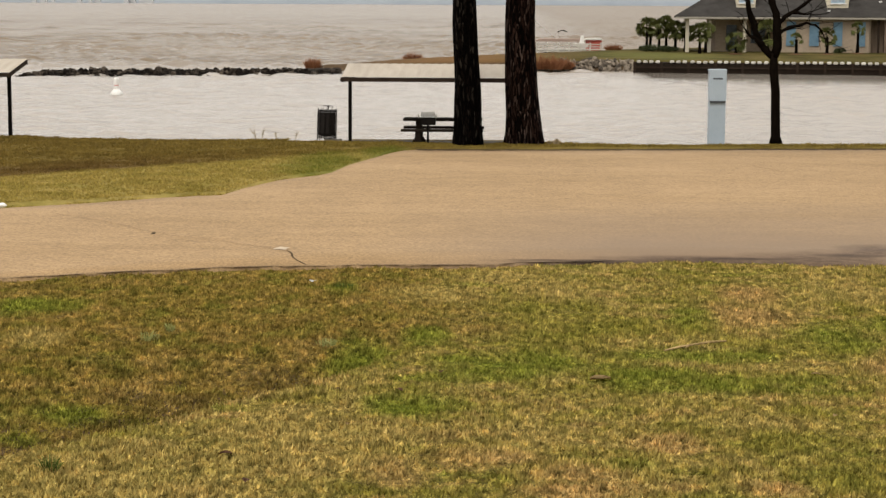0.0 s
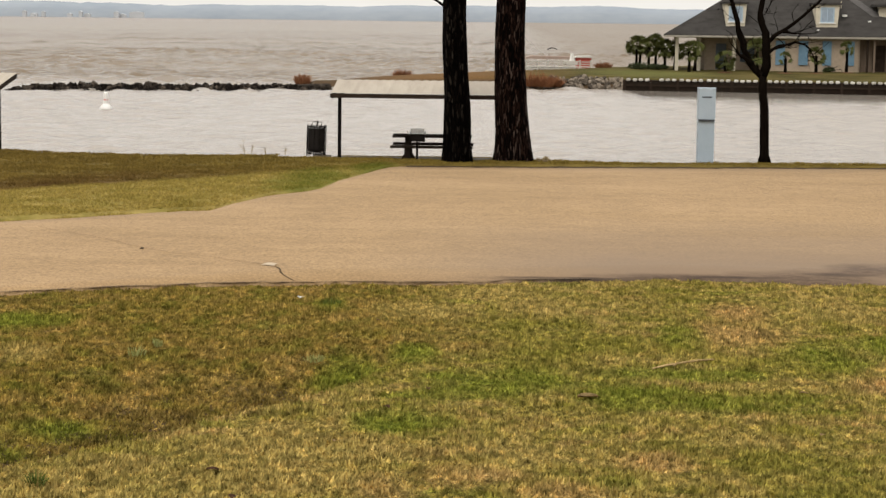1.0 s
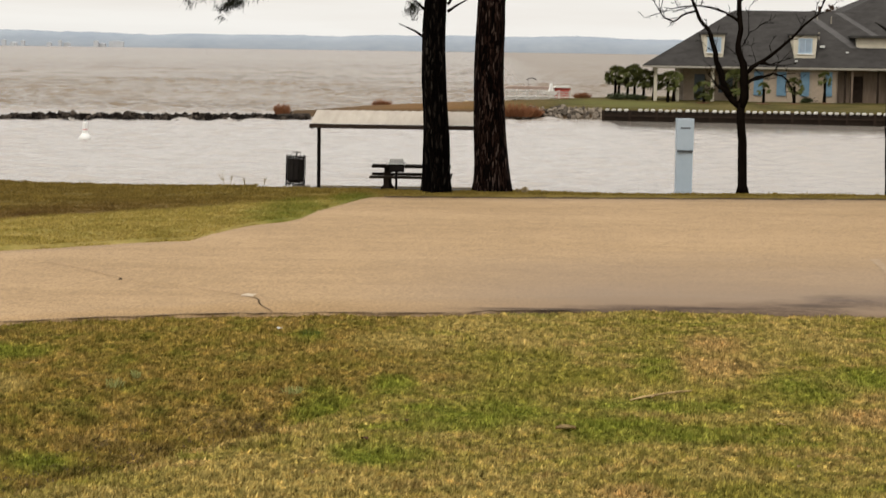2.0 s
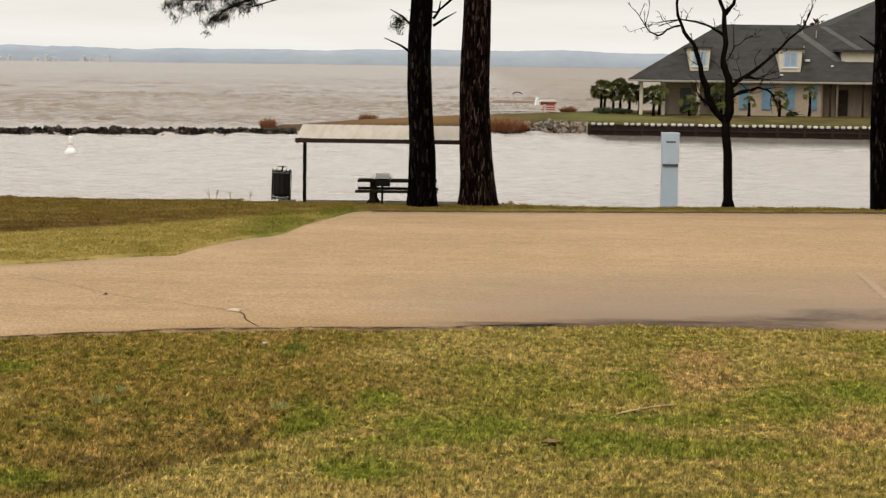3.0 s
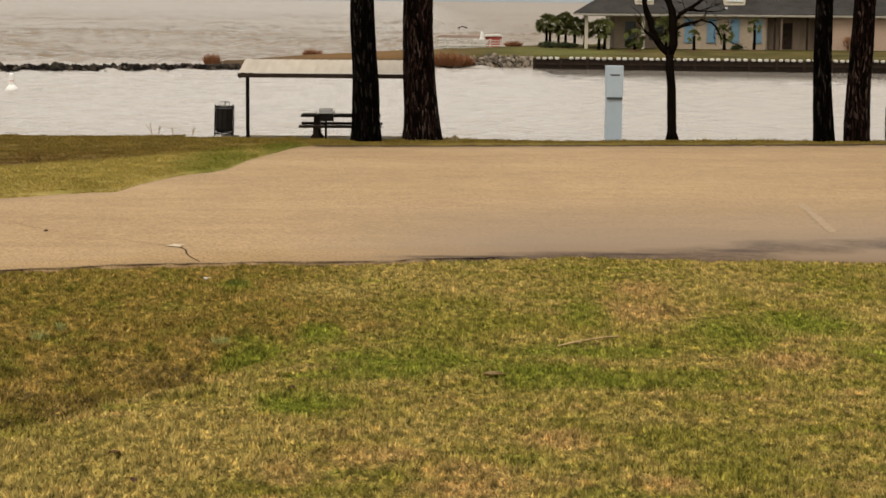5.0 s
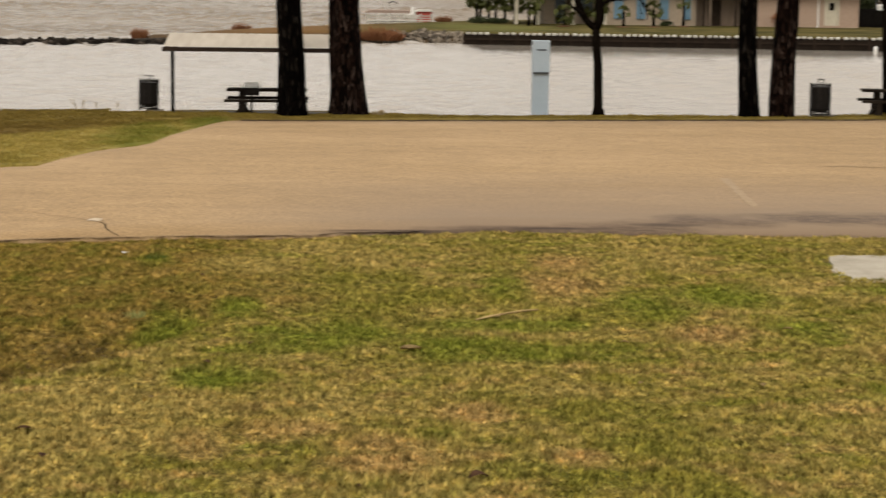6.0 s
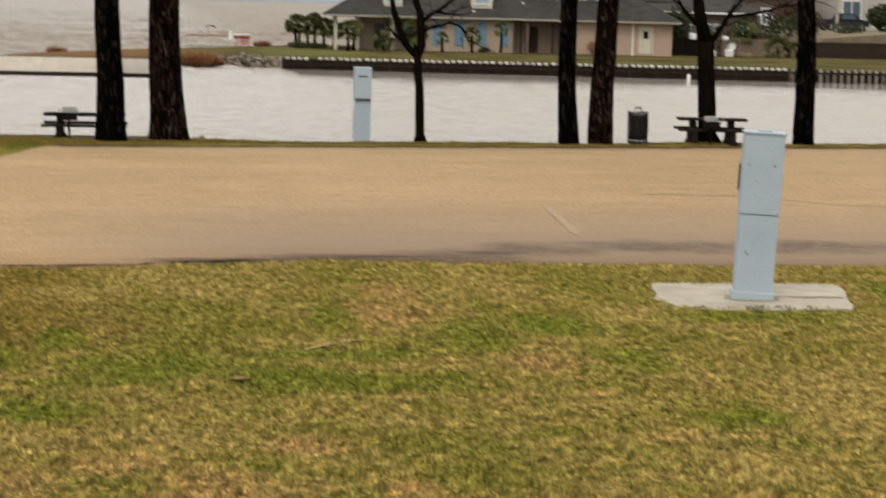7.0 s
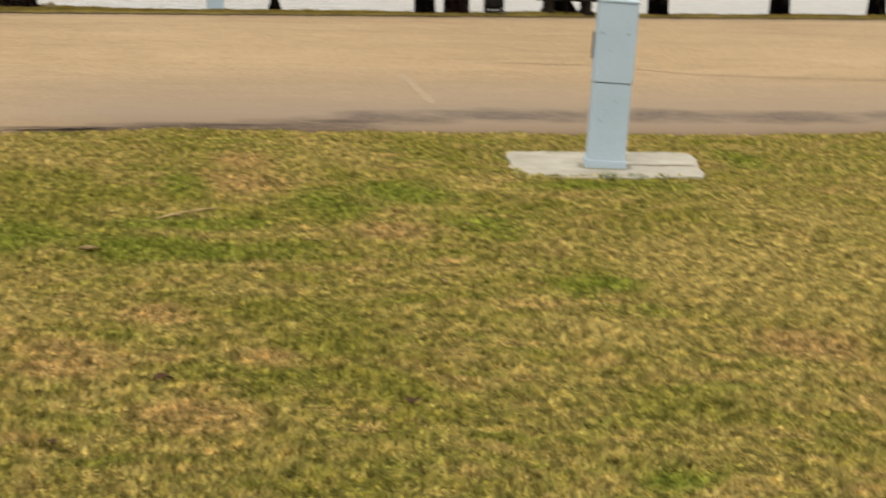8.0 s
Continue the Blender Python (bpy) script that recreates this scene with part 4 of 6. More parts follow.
bare_tree(7.54, 53.65, 0.140, [(0, 0, 0), (-0.01, 0, 0.25), (-0.03, 0, 0.9), (-0.05, 0, 1.54), (-0.12, 0, 2.1), (-0.13, 0, 2.62)],
          [([(-0.12, 0, 2.5), (-0.03, 0, 3.0), (-0.06, 0, 3.5), (-0.18, -0.05, 3.92), (-0.27, -0.05, 4.3), (-0.24, -0.05, 5.1), (-0.27, 0, 5.64), (-0.45, 0, 6.2)], 0.135),
           ([(-0.14, 0, 2.5), (-0.49, 0.05, 2.86), (-0.66, 0.1, 3.24), (-0.79, 0.1, 3.65), (-0.88, 0.1, 4.06), (-1.03, 0.1, 4.54), (-1.27, 0.1, 4.88), (-1.48, 0.1, 5.29), (-1.62, 0, 5.8), (-1.7, 0, 6.3)], 0.105),
           ([(-0.45, 0, 2.85), (-0.62, -0.05, 2.98), (-0.78, -0.1, 3.08), (-0.88, -0.1, 3.15)], 0.09),
           ([(-0.05, 0, 3.45), (0.16, 0, 3.65), (0.51, 0, 3.86), (0.92, -0.1, 4.2), (1.33, -0.1, 4.58), (1.6, -0.1, 4.88), (1.98, 0, 5.16), (2.12, 0, 5.47)], 0.062),
           ([(0.40, 0, 3.78), (0.62, 0.05, 3.74), (0.86, 0.05, 3.73)], 0.055),
           ([(-0.02, 0, 3.15), (0.13, 0, 3.27), (0.44, 0.1, 3.38), (0.78, 0.1, 3.48), (1.05, 0.1, 3.41), (1.26, 0.1, 3.17), (1.34, 0.1, 3.0)], 0.055),
           ([(-0.25, 0, 4.95), (-0.52, 0, 5.12), (-0.86, 0, 5.27), (-1.27, 0, 5.36), (-1.68, 0, 5.36), (-2.16, 0, 5.28)], 0.045),
           ([(-1.46, 0.1, 5.22), (-1.89, 0.1, 5.09), (-2.12, 0.1, 4.92), (-2.35, 0.1, 5.02), (-2.5, 0, 5.19), (-2.74, 0, 5.55)], 0.035),
           ([(-0.1, 0, 4.3), (0.08, 0, 4.66), (0.3, 0, 4.8)], 0.022),
           ([(-0.25, 0, 5.55), (0.0, 0, 5.85), (0.15, 0, 6.4)], 0.08)], 11, "bare crooked tree with dark forking limbs on the bank", True)
bare_tree(16.5, 54.75, 0.30, [(0, 0, 0), (-0.03, 0, 0.3), (-0.08, 0, 1.3), (-0.14, 0, 2.2), (-0.2, 0, 3.1)],
          [([(-0.2, 0, 3.0), (-0.42, 0, 3.9), (-0.55, 0, 4.8), (-0.7, 0, 6.0)], 0.24),
           ([(-0.15, 0, 2.9), (0.25, 0, 3.5), (0.55, 0, 4.0), (0.9, 0, 4.4), (1.1, 0, 5.2)], 0.10),
           ([(0.5, 0, 3.85), (1.3, 0, 3.95), (2.0, 0, 4.15), (2.8, 0, 4.3)], 0.05),
           ([(-0.3, 0, 3.4), (-0.9, 0, 4.0), (-1.3, 0, 4.6)], 0.07)], 12, "bare leaning tree with a dark trunk behind a picnic table")


# ---------------------------------------------------------------- power pedestals, tables, bins, shelters
def pedestal(m, label, h=2.08, w=0.50, d=0.42, split=0.57, style=0):
    t = thing("power_pedestal", m, label, "utility pedestal", "power pedestals beside the lane")
    bm = B()
    box(bm, -w / 2 + 0.01, -d / 2 + 0.01, -0.05, w / 2 - 0.01, d / 2 - 0.01, h * split - 0.015, 0.012)
    part("lower_cabinet", bm, M_METAL, t)
    bm = B()
    box(bm, -w / 2, -d / 2 - (0.02 if style == 0 else 0), h * split, w / 2, d / 2, h - 0.03, 0.012)
    up = part("upper_cabinet", bm, M_METAL, t)
    bm = B()
    box(bm, -w / 2 + 0.03, -d / 2 + 0.03, h * split - 0.03, w / 2 - 0.03, d / 2 - 0.03, h * split + 0.01)
    part("seam", bm, M_METAL_D if style == 0 else M_SEAM, t)
    bm = B()
    box(bm, -w / 2 - 0.012, -d / 2 - 0.015, h - 0.03, w / 2 + 0.012, d / 2 + 0.012, h, 0.008)
    part("cap", bm, M_METAL, t)
    if style == 0:
        bm = B()
        box(bm, -0.14, -d / 2 - 0.026, h * 0.865, 0.14, -d / 2 - 0.019, h * 0.885)
        part("vent_slot", bm, M_METAL_D, up)
        bm = B()
        box(bm, -w / 2 + 0.02, -d / 2 - 0.05, h * split - 0.05, w / 2 - 0.02, -d / 2 + 0.02, h * split + 0.002, 0.005)
        part("drip_lip", bm, M_METAL_D, t)
    else:
        bm = B()
        box(bm, -0.09, -0.07, h, 0.10, 0.07, h + 0.025, 0.006)
        part("lid_boss", bm, M_METAL, t)
        for sx in (-0.19, 0.16):
            bm = B()
            tube(bm, [(sx, -d / 2 - 0.006, h * 0.80), (sx, -d / 2 - 0.006, h * 0.812)], [0.010, 0.010], 8)
            part("latch", bm, M_RUST, up)
        bm = B()
        box(bm, -w / 2 - 0.025, 0.12, h * 0.64, -w / 2 - 0.002, 0.15, h * 0.80, 0.004)
        part("side_handle", bm, M_METAL_D, up, "dark handle on the cabinet's side")
        bm = B()
        box(bm, -w / 2 - 0.012, -d / 2 - 0.014, -0.04, w / 2 + 0.012, d / 2 + 0.012, 0.12, 0.008)
        part("plinth", bm, M_METAL, t)
        random.seed(8)
        for k in range(5):
            x, z = random.uniform(-0.16, 0.18), random.uniform(0.3, 1.7)
            bm = B()
            box(bm, x, -d / 2 - 0.002, z, x + random.uniform(0.008, 0.02), -d / 2 + 0.012, z + random.uniform(0.01, 0.035))
            part("stain", bm, M_RUST, t)
    return t


pedestal(pose(5.86, 53.95, 0.0), "pale blue-grey metal power pedestal on the grassy bank", 2.10, 0.49, 0.4)
pedestal(pose(8.28, 24.9, 0.02, 0, 1.8, -13), "pale blue-grey metal power pedestal leaning slightly on a concrete pad", 2.34, 0.55, 0.40, 0.515, 1)

random.seed(21)
bm = B()
outline = [(7.20, 26.25), (7.9, 26.3), (9.2, 26.28), (9.92, 26.2), (9.96, 25.9), (9.42, 23.98), (8.4, 23.9), (6.75, 23.95), (6.85, 24.6)]
dens = []
for (x0, y0), (x1, y1) in zip(outline, outline[1:] + outline[:1]):
    for k in range(6):
        dens.append((x0 + (x1 - x0) * k / 6 + random.uniform(-0.03, 0.03), y0 + (y1 - y0) * k / 6 + random.uniform(-0.03, 0.03)))
top = [bm.verts.new((x, y, 0.035)) for x, y in dens]
low = [bm.verts.new((x * 1.0, y, -0.10)) for x, y in dens]
bm.faces.new(top)
for i in range(len(top)):
    j = (i + 1) % len(top)
    bm.faces.new((top[i], low[i], low[j], top[j]))
pad = tagged(part("concrete_pad", bm, M_CONC), "rough pale concrete pad set in the lawn", "pad")
bm = B()
line = [(8.55, 24.95), (8.8, 25.02), (9.05, 24.92), (9.3, 24.98), (9.6, 24.90)]
edge_a = [bm.verts.new((x, y - random.uniform(0.02, 0.06), 0.0395)) for x, y in line]
edge_b = [bm.verts.new((x, y + random.uniform(0.02, 0.06), 0.0395)) for x, y in line]
for k in range(len(line) - 1):
    bm.faces.new((edge_a[k], edge_a[k + 1], edge_b[k + 1], edge_b[k]))
part("crack", bm, M_SILT_D, pad, "dark crack in the concrete")
bm = B()
foot = [bm.verts.new((8.27 + (0.36 + random.uniform(0, 0.08)) * math.cos(a), 24.86 + (0.30 + random.uniform(0, 0.10)) * math.sin(a), 0.0388)) for a in np.linspace(0, 2 * math.pi, 18, endpoint=False)]
bm.faces.new(foot)
part("stain", bm, M_STAIN, pad, "damp stain round the pedestal's foot")


def picnic_table(m, label, length=2.3):
    t = thing("picnic_table", m, label, "picnic table", "picnic tables by the shore")
    bm = B()
    box(bm, -length / 2, -0.38, 0.64, length / 2, 0.38, 0.71, 0.012)
    part("tabletop", bm, M_TABLE, t)
    for s in (-1, 1):
        bm = B()
        box(bm, -length / 2 - 0.04, s * 0.68 - 0.14, 0.36, length / 2 + 0.04, s * 0.68 + 0.14, 0.43, 0.012)
        part("bench", bm, M_TABLE, t)
    for s in (-1, 1):
        x = s * (length / 2 - 0.45)
        bm = B()
        prism(bm, [(x - 0.20, 0), (x + 0.20, 0), (x + 0.17, 0.07), (x + 0.09, 0.16), (x + 0.09, 0.64), (x - 0.09, 0.64), (x - 0.09, 0.16), (x - 0.17, 0.07)], -0.20, 0.20)
        part("leg", bm, M_TABLE, t)
        bm = B()
        box(bm, x - 0.07, -0.78, 0.26, x + 0.07, 0.78, 0.36, 0.01)
        part("bench_arm", bm, M_TABLE, t)
        for q in (-1, 1):
            bm = B()
            prism(bm, [(x - 0.16, 0), (x + 0.16, 0), (x + 0.08, 0.12), (x + 0.08, 0.36), (x - 0.08, 0.36), (x - 0.08, 0.12)], q * 0.68 - 0.09, q * 0.68 + 0.09)
            part("bench_leg", bm, M_TABLE, t)
    return t


picnic_table(pose(-2.05, 54.35, -0.10), "dark concrete picnic table with benches under a shelter")
picnic_table(pose(16.5, 54.4, 0.0, 0, 0, -8) @ Matrix.Diagonal((1.0, 0.8, 1.08, 1.0)), "weathered concrete picnic table with benches on the bank", 2.05)


def grill(m, label):
    t = thing("park_grill", m, label, "grill", "grills by the tables")
    bm = B()
    tube(bm, [(0, 0, -0.02), (0, 0, 0.55)], [0.032, 0.032], 10)
    part("post", bm, M_BLACK, t)
    bm = B()
    for a in ((-0.22, -0.18, 0.52, 0.22, 0.18, 0.55), (-0.22, -0.18, 0.55, -0.20, 0.18, 0.74), (0.20, -0.18, 0.55, 0.22, 0.18, 0.74), (-0.22, 0.16, 0.55, 0.22, 0.18, 0.76), (-0.22, -0.18, 0.55, 0.22, -0.16, 0.70)):
        box(bm, *a)
    part("firebox", bm, M_BLACK, t)
    for k in range(9):
        bm = B()
        tube(bm, [(-0.2 + 0.05 * k, -0.17, 0.74), (-0.2 + 0.05 * k, 0.17, 0.84)], [0.008, 0.008], 5)
        part("grate_bar", bm, M_STEEL, t)
    for s in (-1, 1):
        bm = B()
        tube(bm, [(s * 0.24, -0.2, 0.72), (s * 0.26, -0.28, 0.78), (s * 0.26, -0.30, 0.84)], [0.012] * 3, 6)
        part("grate_handle", bm, M_STEEL, t)
    bm = B()
    box(bm, -0.19, 0.10, 0.74, 0.19, 0.125, 0.88, 0.006)
    part("grate_plate", bm, M_STEEL, t, "pale steel back plate")
    bm = B()
    tube(bm, [(-0.23, -0.16, 0.745), (0.23, -0.16, 0.745)], [0.01, 0.01], 6)
    part("grate_bar", bm, M_STEEL, t)
    return t


grill(pose(-2.42, 52.75, 0), "black steel pedestal grill with a pale grate")
grill(pose(16.30, 53.75, -0.03), "black steel pedestal grill beside a picnic table")


def litter_bin(m, label):
    t = thing("litter_bin", m, label, "bin", "litter bins by the shore")
    bm = B()
    tube(bm, [(0, 0, 0.13), (0, 0, 0.17), (0, 0, 0.80)], [0.225, 0.245, 0.25], 20)
    part("liner", bm, M_BIN, t)
    for z in (0.08, 0.20, 0.84):
        bm = B()
        pts = [(0.27 * math.cos(a), 0.27 * math.sin(a), z) for a in np.linspace(0, 2 * math.pi, 25)]
        tube(bm, pts, [0.014] * 25, 5, caps=False)
        part("hoop", bm, M_BLACK, t)
    for k in range(11):
        a = 2 * math.pi * k / 11
        bm = B()
        c, s = math.cos(a), math.sin(a)
        tube(bm, [(0.27 * c, 0.27 * s, 0.0), (0.275 * c, 0.275 * s, 0.5), (0.27 * c, 0.27 * s, 0.90)], [0.013] * 3, 5)
        part("bar", bm, M_BLACK, t)
    bm = B()
    tube(bm, [(-0.12, 0, 0.86), (-0.12, 0, 0.98), (0.14, 0, 0.98), (0.14, 0, 0.86)], [0.012] * 4, 5)
    tube(bm, [(0.02, 0.1, 0.86), (0.02, 0.1, 1.0), (0.02, -0.1, 1.0), (0.02, -0.1, 0.86)], [0.012] * 4, 5)
    part("lid_handle", bm, M_BLACK, t)
    bm = B()
    box(bm, -0.06, -0.30, -0.04, 0.42, 0.25, 0.03, 0.02)
    part("foot_slab", bm, M_CONC_D, t)
    return t


litter_bin(pose(-5.36, 53.3, 0.02, 0, 1.5, 0), "black barred litter bin on the lawn by the shelter")
litter_bin(pose(14.08, 53.85, 0.0, 0, -1.5, 40) @ Matrix.Scale(1.08, 4), "black barred litter bin between pines on the bank")


def shelter(m, label, length=5.0, depth=4.0, inset=0.07, halves=(-1, 1)):
    t = thing("picnic_shelter", m, label, "shelter", "picnic shelters by the shore")
    h0, h1 = 1.86, 1.86 + 0.16 * depth / 2
    for s in halves:
        bm = B()
        a = [(-length / 2, s * depth / 2, h0), (length / 2, s * depth / 2, h0), (length / 2, 0, h1), (-length / 2, 0, h1)]
        n = 20
        v0, v1 = [], []
        for k in range(n * 2 + 1):
            x = -length / 2 + length * k / (n * 2)
            dz = 0.014 * (k % 2)
            v0.append(bm.verts.new((x, s * depth / 2, h0 + dz)))
            v1.append(bm.verts.new((x, 0, h1 + dz)))
        for k in range(n * 2):
            bm.faces.new((v0[k], v0[k + 1], v1[k + 1], v1[k]))
        part("roof_sheet", bm, M_ROOFT, t)
        bm = B()
        box(bm, -length / 2 - 0.03, s * depth / 2 - 0.03, h0 - 0.125, length / 2 + 0.03, s * depth / 2 + 0.03, h0 - 0.005, 0.006)
        part("fascia", bm, M_TIMBER, t)
    bm = B()
    box(bm, -length / 2, -0.05, h1 - 0.16, length / 2, 0.05, h1 - 0.02)
    part("ridge_beam", bm, M_TIMBER, t)
    for sx in (-1, 1):
        x = sx * (length / 2 - 0.03)
        bm = B()
        low = [(depth / 2, h0 - 0.15), (depth / 2, h0 - 0.03)] if len(halves) > 1 else [(0, h1 - 0.15)]
        prism(bm, [(-depth / 2, h0 - 0.15), *low, (0, h1 - 0.03), (-depth / 2, h0 - 0.03)], x - 0.02, x + 0.02)
        for vtx in bm.verts:
            vtx.co = Vector((vtx.co.y, vtx.co.x, vtx.co.z))
        part("gable_board", bm, M_TIMBER, t)
        x = sx * (length / 2 - inset)
        bm = B()
        box(bm, x - 0.05, -0.05, -0.5, x + 0.05, 0.05, h1 - 0.06, 0.006)
        part("post", bm, M_BLACK, t)
    return t


shelter(pose(-2.4, 55.0, -0.02), "open picnic shelter with a pale sheet roof and dark fascia")
shelter(pose(-16.85, 54.6, 0.06), "open picnic shelter with a pale sloping roof and dark posts", inset=0.55, halves=(-1,))
bm = B()
box(bm, -5.1, 53.6, -0.45, 0.3, 56.2, -0.19, 0.01)
tagged(part("pavement", bm, M_CONC_D), "dark grey concrete slab under the picnic shelter", "slab", "", "structure")


# ---------------------------------------------------------------- the far bank: seawall, jetty, bushes, dock
def rock_meshes(n, seed, material):
    random.seed(seed)
    out = []
    for k in range(n):
        bm = B()
        bmesh.ops.create_icosphere(bm, subdivisions=1, radius=1.0)
        sx, sy, sz = random.uniform(0.8, 1.3), random.uniform(0.8, 1.2), random.uniform(0.5, 0.85)
        for v in bm.verts:
            q = 1 + random.uniform(-0.28, 0.28)
            v.co = Vector((v.co.x * sx * q, v.co.y * sy * q, v.co.z * sz * q))
        me = bpy.data.meshes.new("rock")
        bm.to_mesh(me)
        bm.free()
        me.materials.append(material)
        out.append(me)
    return out


def scatter_rocks(parent, meshes, spots):
    for x, y, z, s in spots:
        ob = new("rock", random.choice(meshes))
        ob.parent = parent
        ob.matrix_basis = pose(x, y, z, random.uniform(0, 360), random.uniform(0, 360), random.uniform(0, 360)) @ Matrix.Scale(s, 4)


wall = thing("seawall", pose(0, 0, 0), "dark timber seawall topped by rows of white cap blocks", "seawall")
wall["kind"] = "structure"
ax, ay = WALL_LINE[0]
bx, by = WALL_LINE[1]
wall_len = math.hypot(bx - ax, by - ay)
wall_turn = math.degrees(math.atan2(by - ay, bx - ax))
base = pose(ax, ay, -0.04, 0, -0.15, wall_turn)
bay = 1.83
bm = B()
box(bm, 0, 0.22, -0.20, bay, 1.6, -0.06)
cap_me = part("coping", bm, M_WALL, wall)
cap_me.matrix_basis = base
bm = B()
box(bm, 0.0, 0.0, -1.6, bay - 0.02, 0.22, -0.16, 0.01)
for k in range(7):
    box(bm, k * 0.26 + 0.012, -0.035, -1.5, k * 0.26 + 0.238, 0.02, -0.20)
panel = part("wall_panel", bm, M_WALL, wall)
panel.matrix_basis = base
bm = B()
box(bm, -0.09, -0.12, -1.7, 0.09, 0.04, 0.0, 0.012)
wpost = part("wall_post", bm, M_TIMBER, wall)
wpost.matrix_basis = base
bm = B()
box(bm, 0.0, -0.10, -0.45, bay - 0.02, -0.04, -0.34, 0.01)
wale = part("waler", bm, M_TIMBER, wall)
wale.matrix_basis = base
bm = B()
box(bm, -0.145, 0.0, 0.0, 0.145, 0.34, 0.18, 0.075)
block = part("cap_block", bm, M_CAP, wall)
block.matrix_basis = base @ pose(0.27, -0.02, -0.10)
random.seed(31)


def again(ob, m):
    c = ob.copy()
    scene.collection.objects.link(c)
    c.matrix_basis = m
    return c


bays = 19
for i in range(bays):
    if i:
        for o in (cap_me, panel, wpost, wale):
            again(o, base @ pose(i * bay, 0, 0))
    for k in range(4):
        if i or k:
            if random.random() < 0.995:
                again(block, base @ pose(i * bay + 0.27 + k * 0.43, -0.02 + random.uniform(-0.03, 0.03), -0.10 + random.uniform(-0.02, 0.012), 0, random.uniform(-3, 3), random.uniform(-5, 5)))

# piled bulkhead further along
pilewall = thing("piled_bulkhead", pose(0, 0, 0), "bulkhead of pale round pilings with a dark rail", "seawall")
bm = B()
box(bm, 0, 0.14, -1.6, 15.0, 0.5, -0.05)
o = part("backing_wall", bm, M_WALL, pilewall)
o.matrix_basis = pose(42.85, 123.5, 0.05, 0, -0.3, wall_turn)
bm = B()
box(bm, 0, -0.14, -0.30, 15.0, -0.08, -0.16)
o = part("rail", bm, M_TIMBER, pilewall)
o.matrix_basis = pose(42.85, 123.5, 0.05, 0, -0.3, wall_turn)
bm = B()
tube(bm, [(0, 0, -1.6), (0, 0, -0.02), (0, 0, 0.06)], [0.125, 0.125, 0.06], 10)
pile = part("piling", bm, M_PILE, pilewall, "", True)
pile.matrix_basis = pose(42.95, 123.5, 0.05)
for k in range(1, 31):
    again(pile, pose(42.85, 123.5, 0.05, 0, -0.3, wall_turn) @ pose(0.1 + k * 0.48, random.uniform(-0.03, 0.03), random.uniform(-0.05, 0.05)))
mark = thing("white_piling", pose(35.75, 124.1, -1.6), "white painted post in the water by the seawall", "post")
bm = B()
tube(bm, [(0, 0, 0), (0, 0, 1.10), (0, 0, 1.16)], [0.13, 0.13, 0.05], 12)
part("post", bm, M_WHITE, mark)

# rock jetty
random.seed(41)
jetty = thing("rock_jetty", pose(0, 0, 0), "low breakwater of dark tumbled rocks in the lake", "breakwater")
jm = rock_meshes(8, 42, M_ROCK)
spots = []
for k in range(290):
    t = random.random()
    x = -31.2 + 19.5 * t
    y = 117.2 + 6.2 * t + random.gauss(0, 0.75)
    hgt = 0.36 + 0.12 * noise.noise((x * 0.35, 3, 0))
    hgt *= min(1.0, (x + 31.4) / 2.0)
    z = WATER_Z - 0.08 + hgt * max(0.0, 1 - abs(y - 117.2 - 6.2 * t) / 1.6) * random.uniform(0.5, 1.15)
    spots.append((x, y, z, random.uniform(0.11, 0.26)))
scatter_rocks(jetty, jm, spots)
rv, rf = [], []
for k in range(1300):
    t = random.random()
    x, off = -31.2 + 19.5 * t, random.gauss(0, 0.8)
    hgt = (0.34 + 0.12 * noise.noise((x * 0.35, 3, 0))) * min(1.0, (x + 31.4) / 2.0)
    z = WATER_Z - 0.08 + hgt * max(0.0, 1 - abs(off) / 1.6) * random.uniform(0.3, 1.1)
    src = random.choice(jm)
    s = random.uniform(0.07, 0.2)
    m = pose(x, 117.2 + 6.2 * t + off, z, random.uniform(0, 360), random.uniform(0, 360), 0) @ Matrix.Scale(s, 4)
    i0 = len(rv)
    rv += [tuple(m @ v.co) for v in src.vertices]
    rf += [tuple(i0 + q for q in p.vertices) for p in src.polygons]
rub = raw("rubble", rv, rf, M_ROCK, jetty)
rub["kind"] = "stuff"
bm = B()
tube(bm, [(-31.3, 117.2, -1.3), (-25, 119.2, -1.15), (-18, 121.4, -1.05), (-11.5, 123.6, -1.0)], [0.45, 0.55, 0.55, 0.6], 10, 0.25)
part("core", bm, M_ROCK, jetty)

random.seed(43)
rip = thing("riprap_bank", pose(0, 0, 0), "bank of pale grey rubble at the water's edge", "rocks")
rm = rock_meshes(6, 44, M_ROCKL)
spots = []
for k in range(150):
    x = random.uniform(3.0, 9.3)
    u = random.random()
    spots.append((x, lerp(FRONT, x) - 0.7 + 2.2 * u, WATER_Z - 0.05 + 0.78 * u + random.uniform(-0.05, 0.05), random.uniform(0.14, 0.30)))
for k in range(90):
    x = random.uniform(-13, 3.0)
    u = random.random()
    spots.append((x, lerp(FRONT, x) - 0.2 + 1.2 * u, WATER_Z - 0.1 + 0.35 * u, random.uniform(0.10, 0.26)))
scatter_rocks(rip, rm, spots)


